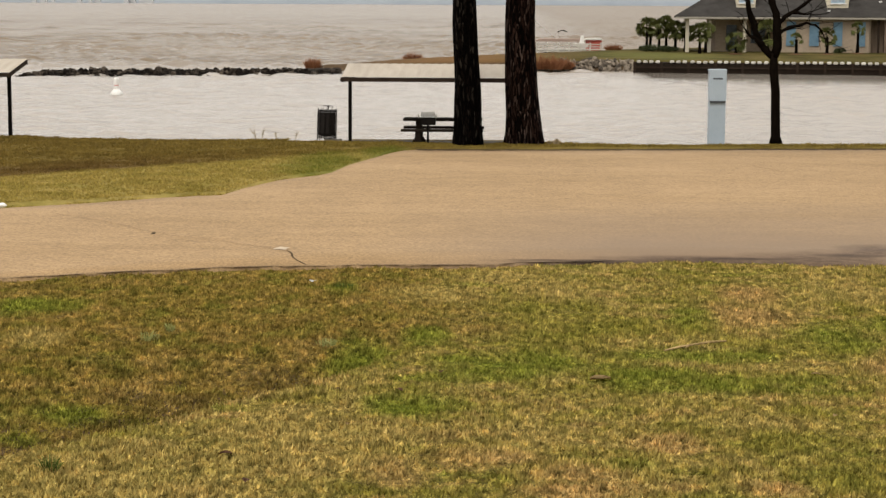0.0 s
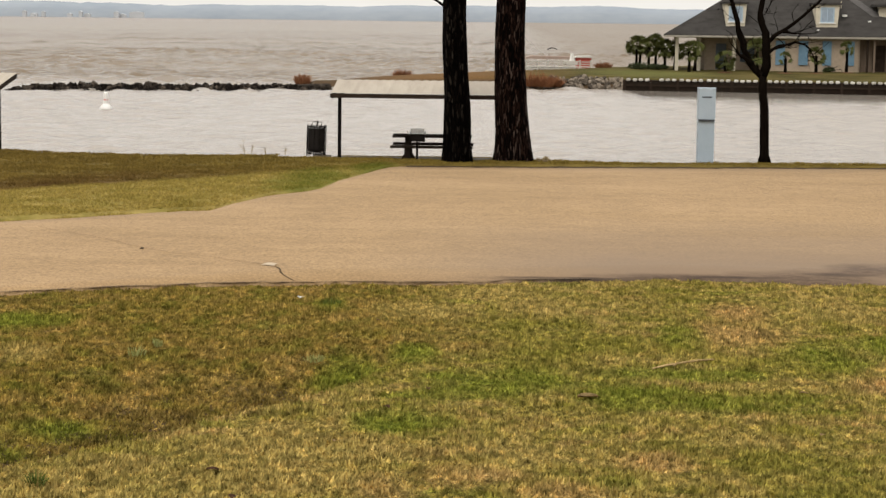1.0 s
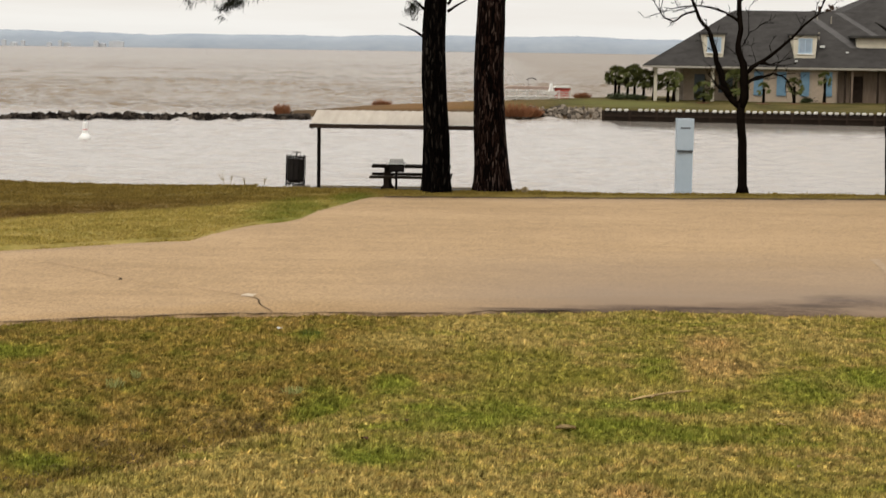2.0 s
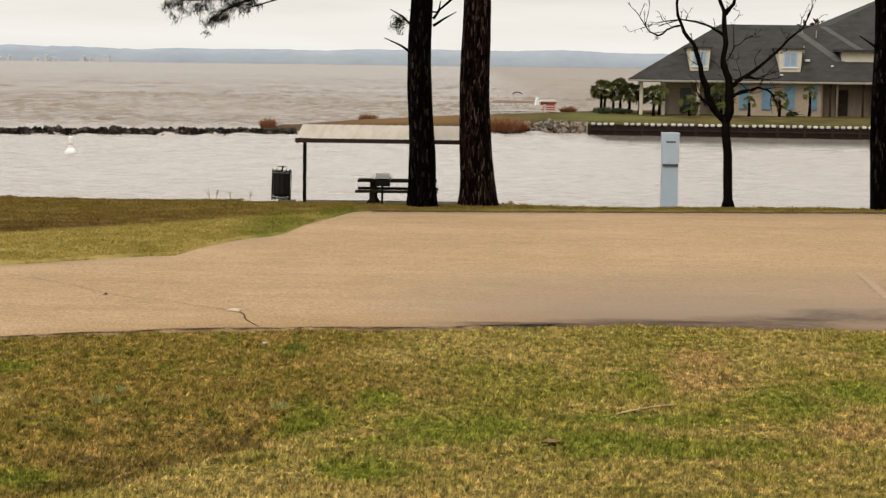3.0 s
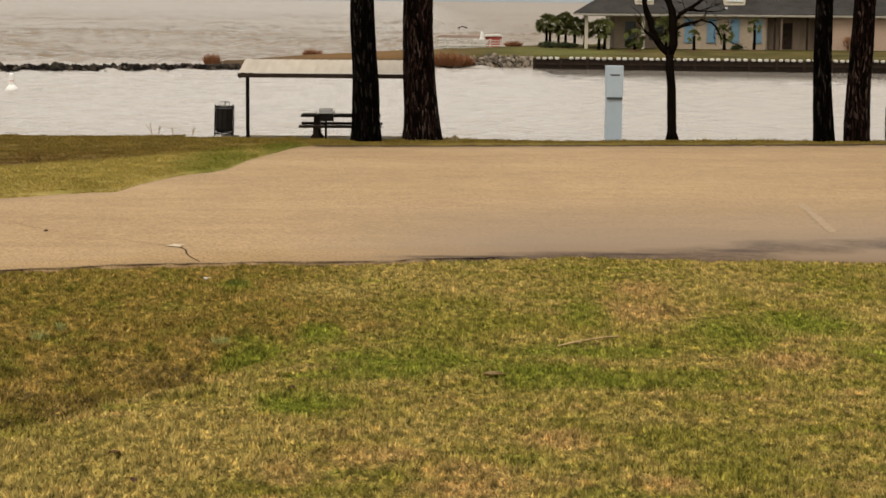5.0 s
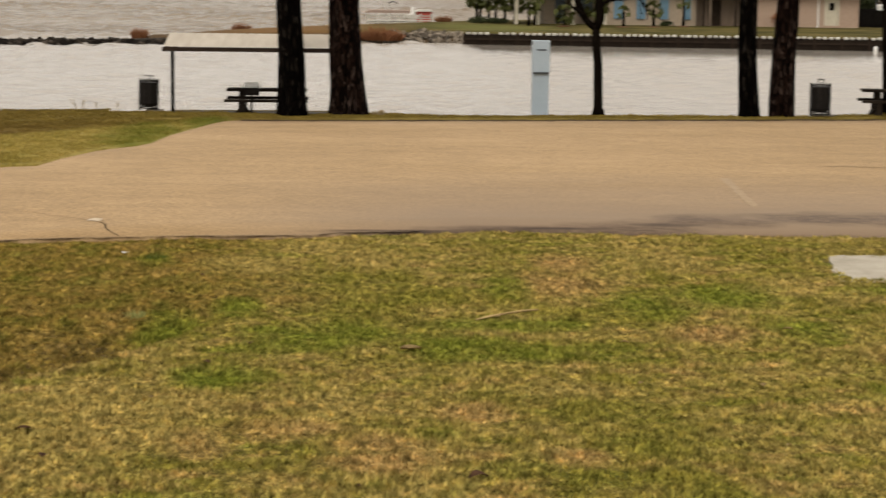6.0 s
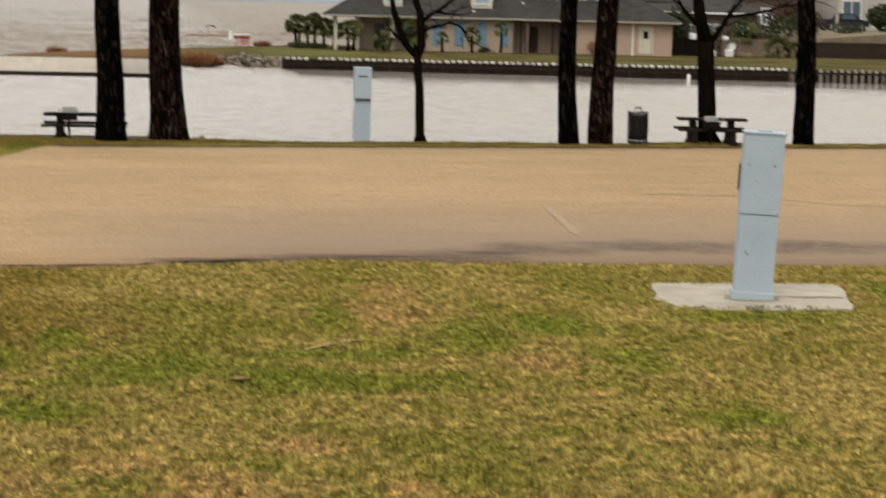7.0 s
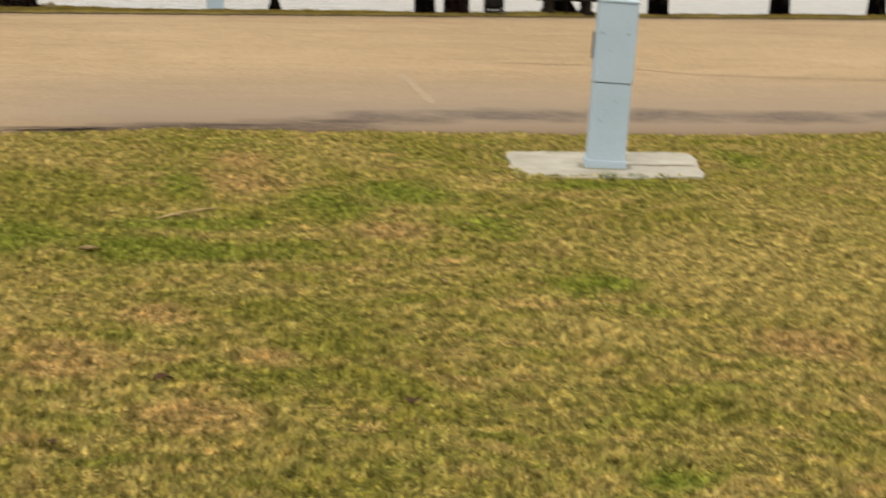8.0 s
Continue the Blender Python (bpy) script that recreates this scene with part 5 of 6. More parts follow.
def tuft(x, y, z, w, h, n, material, label, seed, name="reed_clump", upright=0.6, wide=0.02):
    """A round clump of many thin stems."""
    random.seed(seed)
    v, fcs = [], []
    for k in range(n):
        a, q = random.random() * 6.283, random.random() ** 0.5
        o = Vector((q * w * 0.36 * math.cos(a), q * w * 0.36 * math.sin(a), 0))
        d = Vector((math.cos(a) * q * (1 - upright) + random.gauss(0, 0.16), math.sin(a) * q * (1 - upright) + random.gauss(0, 0.16), upright + 0.2)).normalized()
        e = o + d * h * random.uniform(0.6, 1.1) * (1.1 - 0.35 * q)
        s = Vector((random.gauss(0, 1), random.gauss(0, 1), 0)).normalized() * wide * max(1.0, h)
        i0 = len(v)
        mid = o.lerp(e, 0.6) + Vector((0, 0, 0.03))
        v += [tuple(o - s), tuple(o + s), tuple(mid + s * 0.8), tuple(mid - s * 0.8), tuple(e)]
        fcs += [(i0, i0 + 1, i0 + 2, i0 + 3), (i0 + 3, i0 + 2, i0 + 4)]
    ob = raw(name, v, fcs, material)
    ob.location = (x, y, z)
    return tagged(ob, label, "bush")


tuft(-13.7, 126.6, -0.62, 1.3, 0.85, 420, M_REED, "round rust-brown reed clump on the jetty's end", 51)
tuft(-7.5, 138.2, -0.42, 1.5, 0.75, 420, M_REED, "round rust-brown reed clump on the spit", 52, upright=0.4)
tuft(8.3, 156.2, -0.02, 1.6, 0.7, 350, M_REED, "rounded brown shrub on the lawn's edge", 53, upright=0.35)
tuft(-1.2, 141, -0.30, 0.7, 0.45, 160, M_DRY, "small dry grass tuft on the spit", 54)
for k, (x, y, w, h) in enumerate(((2.0, 129.9, 1.6, 1.15), (2.9, 129.6, 1.6, 1.15), (3.6, 130.0, 1.2, 0.85), (1.2, 130.3, 1.1, 0.6), (0.2, 130.0, 0.9, 0.4))):
    tuft(x, y, WATER_Z + 0.15, w, h, 300, M_REED, "rust-brown drooping shrub at the water's edge", 55 + k, upright=0.35)
for k, (x, y, w, h) in enumerate(((1.25, 52.5, 0.22, 0.22), (1.02, 52.55, 0.14, 0.16))):
    tuft(x, y, -0.02, w, h, 40, M_DRY, "small dry straw tuft on the bank", 68 + k)

# dock and small boats beyond the spit
dock = thing("boat_dock", pose(4.6, 172, WATER_Z), "white railed boat dock with a low red-trimmed roof", "dock")
bm = B()
box(bm, -2.6, -1.6, 0.25, 3.4, 1.6, 0.40, 0.02)
part("deck", bm, M_CAP, dock)
for k in range(7):
    bm = B()
    x = -2.5 + 5.8 * k / 6
    box(bm, x - 0.06, -1.62, -0.5, x + 0.06, -1.50, 1.15)
    part("rail_post", bm, M_CAP, dock)
for z in (0.48, 0.70, 0.92):
    bm = B()
    box(bm, -2.6, -1.66, z, 3.4, -1.58, z + 0.10)
    part("rail", bm, M_CAP, dock)
bm = B()
prism(bm, [(-2.9, 1.20), (2.0, 1.20), (1.7, 1.42), (-2.2, 1.46)], -1.2, 1.6)
part("canopy", bm, M_DOCKR, dock, "faded grey-pink canopy")
bm = B()
box(bm, 2.0, -1.0, 0.4, 3.4, 1.0, 1.35, 0.03)
part("hut", bm, M_RED, dock, "small red hut")
bm = B()
prism(bm, [(1.8, 1.35), (3.6, 1.35), (3.3, 1.5), (2.1, 1.5)], -1.2, 1.2)
part("hut_roof", bm, M_CAP, dock)
sail = thing("shade_canopy", pose(4.4, 171.0, WATER_Z), "curved dark boat canopy on thin poles", "canopy")
bm = B()
pts = [(-0.45 + 0.09 * k, 0, 2.05 + 0.16 * math.sin(math.pi * k / 10)) for k in range(11)]
tube(bm, pts, [0.05] * 11, 6)
part("canopy", bm, M_BLACK, sail)
bm = B()
tube(bm, [(-0.3, 0, 0), (-0.3, 0, 2.1)], [0.012, 0.012], 5)
part("pole", bm, M_BLACK, sail)
ski = thing("small_boat", pose(5.95, 168.2, -0.05, 0, 0, 20), "small white boat at the water beside a dock", "boat")
bm = B()
prism(bm, [(-0.55, 0.1), (-0.35, 0.0), (0.5, 0.0), (0.75, 0.35), (0.3, 0.38), (-0.55, 0.35)], -0.35, 0.35)
part("hull", bm, M_CAP, ski)
bm = B()
prism(bm, [(0.0, 0.36), (0.32, 0.36), (0.25, 1.05), (0.12, 1.05)], -0.2, 0.2)
part("screen", bm, M_WHITE, ski)

buoy = thing("marker_buoy", pose(-20.2, 94.2, WATER_Z - 0.05), "white cone-shaped marker buoy floating in the harbour", "buoy")
bm = B()
tube(bm, [(0, 0, -0.1), (0, 0, 0.02), (0, 0, 0.14), (0, 0, 0.26), (0, 0, 0.32)], [0.24, 0.31, 0.31, 0.20, 0.14], 18)
part("float", bm, M_WHITE, buoy, "", True)
bm = B()
tube(bm, [(0, 0, 0.30), (0, 0, 0.86), (0, 0, 0.93)], [0.125, 0.115, 0.03], 14)
part("mast", bm, M_WHITE, buoy)
bm = B()
tube(bm, [(0, 0, 0.50), (0, 0, 0.54)], [0.128, 0.127], 14)
part("band", bm, M_RED, buoy, "thin orange-red band")
bm = B()
tube(bm, [(0, 0, 0.9), (0, 0, 1.05)], [0.04, 0.02], 8)
part("tip", bm, M_METAL_D, buoy)


# ---------------------------------------------------------------- the house on the far bank
def hip_roof(name, parent, x0, y0, x1, y1, ze, zr, rx0, rx1, material, thick=0.14, inset=0.0):
    ym = (y0 + y1) / 2
    bm = B()
    a = [bm.verts.new(c) for c in ((x0, y0, ze), (x1, y0, ze), (x1, y1, ze), (x0 + inset, y1, ze))]
    r = [bm.verts.new((rx0, ym, zr)), bm.verts.new((rx1, ym, zr))]
    low = [bm.verts.new(v.co - Vector((0, 0, thick))) for v in a]
    bm.faces.new((a[0], a[1], r[1], r[0]))
    bm.faces.new((a[1], a[2], r[1]))
    bm.faces.new((a[2], a[3], r[0], r[1]))
    bm.faces.new((a[3], a[0], r[0]))
    for i in range(4):
        j = (i + 1) % 4
        bm.faces.new((low[i], low[j], a[j], a[i]))
    bm.faces.new(list(reversed(low)))
    return part(name, bm, material, parent)


HY = 152.0
house = thing("lake_house", pose(0, 0, 0), "brick lake house with a dark hipped shingle roof and blue shutters", "house")


def hbox(name, c, material, parent=house, label="", bev=0.0):
    bm = B()
    box(bm, *c, bev)
    return part(name, bm, material, parent, label)


def hole_wall(name, x0, x1, y0, y1, z0, z1, holes, material):
    """A wall with rectangular openings through it: (x0, x1, z0, z1)."""
    bm = B()
    xs = sorted({x0, x1, *[v for h in holes for v in h[:2]]})
    for a, b in zip(xs, xs[1:]):
        inside = [h for h in holes if h[0] <= a and b <= h[1]]
        if not inside:
            box(bm, a, y0, z0, b, y1, z1)
        else:
            h = inside[0]
            if h[2] > z0:
                box(bm, a, y0, z0, b, y1, h[2])
            if h[3] < z1:
                box(bm, a, y0, h[3], b, y1, z1)
    return part(name, bm, material, house)


SHUT = [(21.95, 22.70), (23.80, 24.56), (25.70, 26.44), (27.72, 28.28)]
hole_wall("wall", 21.4, 28.6, HY, HY + 0.3, -0.3, 2.75, [(a + 0.1, b - 0.1, 0.75, 2.3) for a, b in SHUT], M_BRICKT)
hole_wall("wall", 16.5, 21.4, HY + 2.4, HY + 2.7, -0.3, 2.75, [(17.4, 18.3, 0.1, 2.2), (19.4, 20.6, 0.7, 2.2)], M_BRICKT)
hbox("wall", (16.5, HY + 2.7, -0.3, 16.8, HY + 9.5, 2.75), M_BRICKT)
hbox("wall", (21.4, HY + 0.3, -0.3, 21.7, HY + 2.4, 2.75), M_BRICKT)
hole_wall("wall", 28.6, 33.2, HY + 1.0, HY + 1.25, -0.3, 2.75, [(29.95, 31.0, 0.05, 2.2)], M_WOOD)
hole_wall("wall", 33.2, 42.2, HY, HY + 0.3, -0.3, 2.75, [(39.45, 40.45, 0.2, 2.35)], M_BRICK)
hbox("wall", (41.9, HY + 0.3, -0.3, 42.2, HY + 9.5, 2.75), M_BRICK)
hbox("wall", (16.8, HY + 9.2, -0.3, 41.9, HY + 9.5, 2.75), M_BRICKT)
hbox("wall", (28.6, HY + 0.3, -0.3, 28.8, HY + 1.0, 2.75), M_BRICKT)
hbox("wall", (33.0, HY + 0.3, -0.3, 33.2, HY + 1.0, 2.75), M_BRICK)
for k in range(15):
    x = 28.72 + k * 0.29
    if not 29.8 < x < 31.0:
        hbox("cladding_board", (x, HY + 0.97, -0.2, x + 0.26, HY + 1.0, 2.7), M_WOOD)
hbox("soffit", (14.0, 151.4, 2.66, 42.6, HY + 9.8, 2.74), M_CREAM)
hbox("gutter", (12.9, 151.22, 2.72, 42.75, 151.34, 2.86), M_GUTTER)
for x, y in ((14.0, 152.1), (15.8, 152.1), (18.62, 152.1), (21.25, 151.9), (14.3, 156), (14.6, 160)):
    hbox("column", (x - 0.13, y - 0.13, -0.3, x + 0.13, y + 0.13, 2.68), M_CREAM, bev=0.02)
for x, mtl in ((29.3, M_TIMBER), (29.85, M_WOOD), (31.95, M_TIMBER), (33.0, M_TIMBER)):
    hbox("porch_post", (x - 0.08, 151.7, -0.3, x + 0.08, 151.86, 2.68), mtl)
hbox("downspout", (38.75, 151.9, -0.2, 38.87, 151.99, 2.7), M_WHITE)
for a, b in SHUT:
    win = hbox("window", (a + 0.14, HY + 0.1, 0.8, b - 0.14, HY + 0.14, 2.25), M_GLASS)
    fr = B()
    for c in ((a + 0.1, HY + 0.04, 0.75, a + 0.16, HY + 0.12, 2.3), (b - 0.16, HY + 0.04, 0.75, b - 0.1, HY + 0.12, 2.3), (a + 0.1, HY + 0.04, 0.75, b - 0.1, HY + 0.12, 0.82), (a + 0.1, HY + 0.04, 2.23, b - 0.1, HY + 0.12, 2.3)):
        box(fr, *c)
    part("frame", fr, M_WHITE, win)
    sh = hbox("shutter", (a, HY - 0.10, 0.55, b, HY - 0.07, 2.5), M_BLUE, house, "faded blue slatted shutter")
    for k in range(16):
        z = 0.60 + k * 0.117
        hbox("slat", (a + 0.06, HY - 0.125, z, b - 0.06, HY - 0.10, z + 0.075), M_BLUE, sh)
hbox("window", (17.42, HY + 2.5, 0.1, 18.28, HY + 2.55, 2.2), M_GLASS)
hbox("window", (19.42, HY + 2.5, 0.7, 20.58, HY + 2.55, 2.2), M_GLASS)
dr = hbox("door", (29.97, HY + 1.08, 0.05, 30.98, HY + 1.13, 2.2), M_TIMBER)
dr = hbox("door", (39.48, HY + 0.08, 0.2, 40.42, HY + 0.14, 2.33), M_CREAM, house, "cream door with a dark square pane")
hbox("pane", (39.75, HY + 0.05, 1.45, 40.15, HY + 0.075, 2.05), M_BLACK, dr)
hbox("door_handle", (40.28, HY + 0.03, 1.1, 40.34, HY + 0.075, 1.2), M_STEEL, dr)
fr = B()
for c in ((39.33, HY - 0.03, 0.2, 39.46, HY + 0.2, 2.45), (40.44, HY - 0.03, 0.2, 40.57, HY + 0.2, 2.45), (39.33, HY - 0.03, 2.34, 40.57, HY + 0.2, 2.45)):
    box(fr, *c)
part("frame", fr, M_CREAM, dr)

main_roof = hip_roof("roof", house, 12.85, 151.3, 42.8, 162.3, 2.92, 7.50, 20.9, 34.9, M_SHINGLE, 0.14, 1.1)
high_roof = hip_roof("roof", house, 24.5, 157.5, 44.5, 175.0, 4.6, 11.0, 38.2, 40.2, M_SHINGLE)
SL = (7.50 - 2.92) / (156.8 - 151.3)


def on_slope(x, z, lift=0.03):
    return (x, 151.3 + (z - 2.92) / SL - 0.02, z + lift)


def slope_strip(x0, z0, x1, z1, w):
    bm = B()
    c = [on_slope(x0, z0), on_slope(x0 + w, z0), on_slope(x1 + w, z1), on_slope(x1, z1)]
    vs = [bm.verts.new(p) for p in c] + [bm.verts.new((p[0], p[1], p[2] - 0.06)) for p in c]
    bm.faces.new(vs[:4])
    for i in range(4):
        bm.faces.new((vs[i], vs[(i + 1) % 4], vs[4 + (i + 1) % 4], vs[4 + i]))
    part("valley_strip", bm, M_SHINGLE_L, main_roof, "paler worn shingle strip")


slope_strip(26.9, 6.9, 29.9, 4.5, 0.75)
slope_strip(29.1, 7.4, 32.1, 5.3, 0.6)


def dormer(x0, x1, zb, zt):
    d = part("dormer", prism(B(), [(x0 + 0.13, zb), (x1 - 0.13, zb), (x1, zt), (x0, zt)], 152.1, 156.0), M_CREAM, house, "cream roof dormer with a blue window")
    xm = (x0 + x1) / 2
    hbox("roof", (x0 - 0.15, 151.9, zt, x1 + 0.15, 156.3, zt + 0.16), M_SHINGLE, d)
    w = hbox("window", (xm - 0.46, 152.06, zb + 0.45, xm + 0.46, 152.12, zt - 0.30), M_PANE, d, "pale blue window pane")
    for c in ((xm - 0.56, zb + 0.37, xm - 0.46, zt - 0.22), (xm + 0.46, zb + 0.37, xm + 0.56, zt - 0.22), (xm - 0.46, zt - 0.30, xm + 0.46, zt - 0.22), (xm - 0.46, zb + 0.37, xm + 0.46, zb + 0.45), (xm - 0.025, zb + 0.45, xm + 0.025, zt - 0.30)):
        hbox("frame_bar", (c[0], 152.03, c[1], c[2], 152.14, c[3]), M_FRAMEB, w)
    hbox("sill", (xm - 0.66, 151.98, zb + 0.29, xm + 0.66, 152.10, zb + 0.37), M_WHITE, d)


dormer(17.8, 19.55, 3.62, 5.42)
dormer(25.06, 27.0, 3.62, 5.42)
shed = hbox("shed_dormer", (30.4, 153.2, 4.2, 36.2, 157, 5.3), M_CREAM, house, "wide cream upper wall under a dark eave")
hbox("roof", (29.9, 152.7, 5.3, 36.6, 157.5, 5.5), M_SHINGLE, shed)
hbox("window", (35.0, 153.15, 4.35, 35.7, 153.195, 5.2), M_GLASS, shed)
gable = part("gable", prism(B(), [(35.5, 4.4), (39.3, 4.4), (39.3, 6.9), (37.4, 8.3), (35.5, 6.9)], 154.0, 158.0), M_CREAM, house, "cream gable with a dark arched window")
bm = B()
prism(bm, [(35.2, 6.72), (35.2, 6.92), (37.4, 8.56), (39.6, 6.92), (39.6, 6.72), (37.4, 8.34)], 153.7, 158.2)
part("roof", bm, M_SHINGLE, gable)
bm = B()
prism(bm, [(36.05, 6.0), (36.65, 6.0), (36.65, 6.6), (36.55, 6.78), (36.35, 6.86), (36.15, 6.78), (36.05, 6.6)], 153.93, 153.99)
part("window", bm, M_GLASS, gable)
for x, z, h in ((27.45, 5.2, 0.6), (27.6, 6.8, 0.30), (28.7, 6.5, 0.6)):
    p0 = on_slope(x, z, -0.05)
    bm = B()
    tube(bm, [p0, (p0[0], p0[1], p0[2] + h)], [0.045, 0.045], 8)
    part("vent_pipe", bm, M_CONC, main_roof)
for x, z in ((27.6, 4.5), (29.55, 4.1), (25.3, 3.35)):
    p0 = on_slope(x, z, -0.02)
    q = 0.18 if x == 27.6 else 0.10
    hbox("roof_vent", (p0[0] - q, p0[1] - q, p0[2], p0[0] + q, p0[1] + q, p0[2] + q), M_WHITE, main_roof)


# ---------------------------------------------------------------- palms, hedges, fences and houses behind
def palm(x, y, trunk, head, seed, label="short fan palm with a round green head", n=28, z=0.0):
    random.seed(seed)
    t = thing("palm_tree", pose(x, y, z - 0.05), label, "palm", "palms round the house")
    bm = B()
    tube(bm, [(0, 0, 0), (0.02, 0, trunk * 0.5), (0, 0, trunk)], [0.15, 0.10, 0.12], 10, 0.15)
    part("trunk", bm, M_BARK2, t)
    v, fcs = [], []
    for k in range(n):
        a = 2 * math.pi * k / n * 2.618
        el = math.radians(random.uniform(-55, 85))
        d = Vector((math.cos(a) * math.cos(el), math.sin(a) * math.cos(el), math.sin(el)))
        o = Vector((0, 0, trunk)) + d * head * 0.25
        side = d.cross(Vector((0, 0, 1))).normalized()
        upv = side.cross(d)
        hub = o + d * head * 0.3
        tw = random.uniform(-1.3, 1.3)
        side, upv = side * math.cos(tw) + upv * math.sin(tw), upv * math.cos(tw) - side * math.sin(tw)
        for q in range(9):
            b = math.radians(-70 + 140 * q / 8)
            tipd = (d * math.cos(b) + side * math.sin(b)).normalized()
            tip = hub + tipd * head * random.uniform(0.45, 0.6) - Vector((0, 0, 0.12 * head))
            w = tipd.cross(upv).normalized() * head * 0.05
            i0 = len(v)
            v += [tuple(hub - w * 0.4), tuple(hub + w * 0.4), tuple(hub.lerp(tip, 0.6) + w), tuple(hub.lerp(tip, 0.6) - w), tuple(tip)]
            fcs += [(i0, i0 + 1, i0 + 2, i0 + 3), (i0 + 3, i0 + 2, i0 + 4)]
        i0 = len(v)
        s = side * 0.015
        o0 = Vector((0, 0, trunk))
        v += [tuple(o0 - s), tuple(o0 + s), tuple(hub + s), tuple(hub - s)]
        fcs.append((i0, i0 + 1, i0 + 2, i0 + 3))
    raw("crown", v, fcs, M_PALM, t)
    return t


for k, (x, y, tr, hd) in enumerate(((11.2, 158.5, 1.95, 1.0), (12.0, 155.5, 1.85, 1.0), (12.7, 157, 2.05, 1.05), (13.3, 155, 1.8, 0.95), (14.0, 153.6, 1.7, 0.95), (14.7, 148.8, 1.7, 0.95), (15.4, 151.2, 1.8, 0.85), (11.6, 160, 1.9, 1.0))):
    palm(x, y, tr, hd, 80 + k, "dense fan palm with a dark trunk beside the porch")
palm(17.35, 147.0, 1.05, 0.95, 90, "bushy young palm in a mulched bed")
palm(19.9, 147.5, 1.75, 1.2, 94, "bushy fan palm before the porch")
palm(21.95, 146.5, 1.25, 0.62, 91, "small spindly palm in a mulched bed", 18)
palm(24.45, 147.2, 1.45, 0.85, 92, "small yellow-green palm in a mulched bed", 20)
palm(27.3, 149.8, 2.05, 0.68, 93, "slender palm by the brick wall", 18)
for k, (x, y) in enumerate(((17.35, 147.0), (21.95, 146.5), (24.45, 147.2), (27.3, 149.8))):
    bm = B()
    tube(bm, [(x, y, -0.1), (x, y, 0.05), (x, y, 0.10)], [0.62, 0.55, 0.2], 14, 0.2)
    tagged(part("mulch_bed", bm, M_LEAF), "dark mulch ring round a palm", "mulch bed", "mulch beds")


def shrub(x, y, z, w, h, seed, material=None, label="rounded dark evergreen shrub", leaves=700, leaf=0.10):
    random.seed(seed)
    t = thing("shrub", pose(x, y, z), label, "shrub", "shrubs on the far bank")
    v, fcs = [], []
    lumps = [(random.uniform(-0.3, 0.3) * w, random.uniform(-0.25, 0.25) * w, h * random.uniform(0.35, 0.7), random.uniform(0.28, 0.42)) for _ in range(7)]
    for k in range(leaves):
        cx, cy, cz, q = random.choice(lumps)
        d = Vector([random.gauss(0, 1) for _ in range(3)]).normalized()
        o = Vector((cx, cy, cz)) + Vector((d.x * q * w, d.y * q * w, d.z * q * h)) * random.uniform(0.6, 1.05)
        o.z = max(0.02, o.z)
        a = Vector([random.gauss(0, 1) for _ in range(3)]).normalized() * leaf
        b = Vector([random.gauss(0, 1) for _ in range(3)]).normalized() * leaf * 0.6
        i0 = len(v)
        v += [tuple(o - a), tuple(o + b), tuple(o + a), tuple(o - b)]
        fcs.append((i0, i0 + 1, i0 + 2, i0 + 3))
    raw("foliage", v, fcs, material or M_SHRUB, t)
    bm = B()
    for k in range(4):
        tube(bm, [(0, 0, -0.05), (random.uniform(-0.2, 0.2) * w, random.uniform(-0.2, 0.2) * w, h * 0.6)], [0.03, 0.012], 5)
    part("stem", bm, M_BARK2, t)
    return t


shrub(11.3, 153.5, 0, 1.9, 0.55, 101, label="low clipped dark hedge on the lawn")
shrub(12.6, 153.0, 0, 1.6, 0.5, 102, label="low clipped dark hedge on the lawn")
shrub(26.2, 151.3, 0, 0.9, 0.4, 104)
shrub(35.2, 151.2, 0, 0.9, 1.3, 106, M_REED, "thin rust-brown shrub by the brick wall", 200)


def fence(x0, y0, x1, y1, h, z, material, label):
    t = thing("fence", pose(0, 0, 0), label, "fence", "fences on the far bank")
    n = int(math.hypot(x1 - x0, y1 - y0) / 0.30)
    turn = math.degrees(math.atan2(y1 - y0, x1 - x0))
    bm = B()
    box(bm, 0.0, -0.015, 0.0, 0.285, 0.015, h, 0.004)
    first = part("board", bm, material, t)
    first.matrix_basis = pose(x0, y0, z, 0, 0, turn)
    for k in range(1, n):
        again(first, pose(x0 + (x1 - x0) * k / n, y0 + (y1 - y0) * k / n, z + random.uniform(-0.02, 0.02), 0, 0, turn))
    for q in (0.25, 0.8):
        bm = B()
        box(bm, 0, 0.015, h * q, math.hypot(x1 - x0, y1 - y0), 0.06, h * q + 0.08)
        o = part("rail", bm, material, t)
        o.matrix_basis = pose(x0, y0, z, 0, 0, turn)
    return t


random.seed(120)
fence(42.4, 156.5, 47.5, 157.2, 1.65, -0.1, M_BLACK, "dark close-boarded fence beside the house")
fence(47.5, 158.5, 56.0, 160, 1.6, -0.1, M_WOOD, "weathered brown board fence behind shrubs")
fence(56.0, 157.5, 76, 159, 1.5, -0.1, M_TIMBER, "dark brown board fence below a sandy bank")
shrub(45.4, 164, 0, 3.2, 4.2, 111, label="tall dense evergreen tree behind the fence", leaves=1800, leaf=0.18)
shrub(51.6, 161.5, 0, 3.0, 3.4, 112, label="tall grey-green shrub behind the fence", leaves=900, leaf=0.16)
shrub(55.0, 163, 0.5, 2.6, 3.0, 113, label="ragged shrub behind the fence", leaves=600, leaf=0.16)
shrub(70.6, 178, 2.1, 3.0, 2.6, 114, label="dense evergreen shrub by the far house", leaves=1600, leaf=0.2)
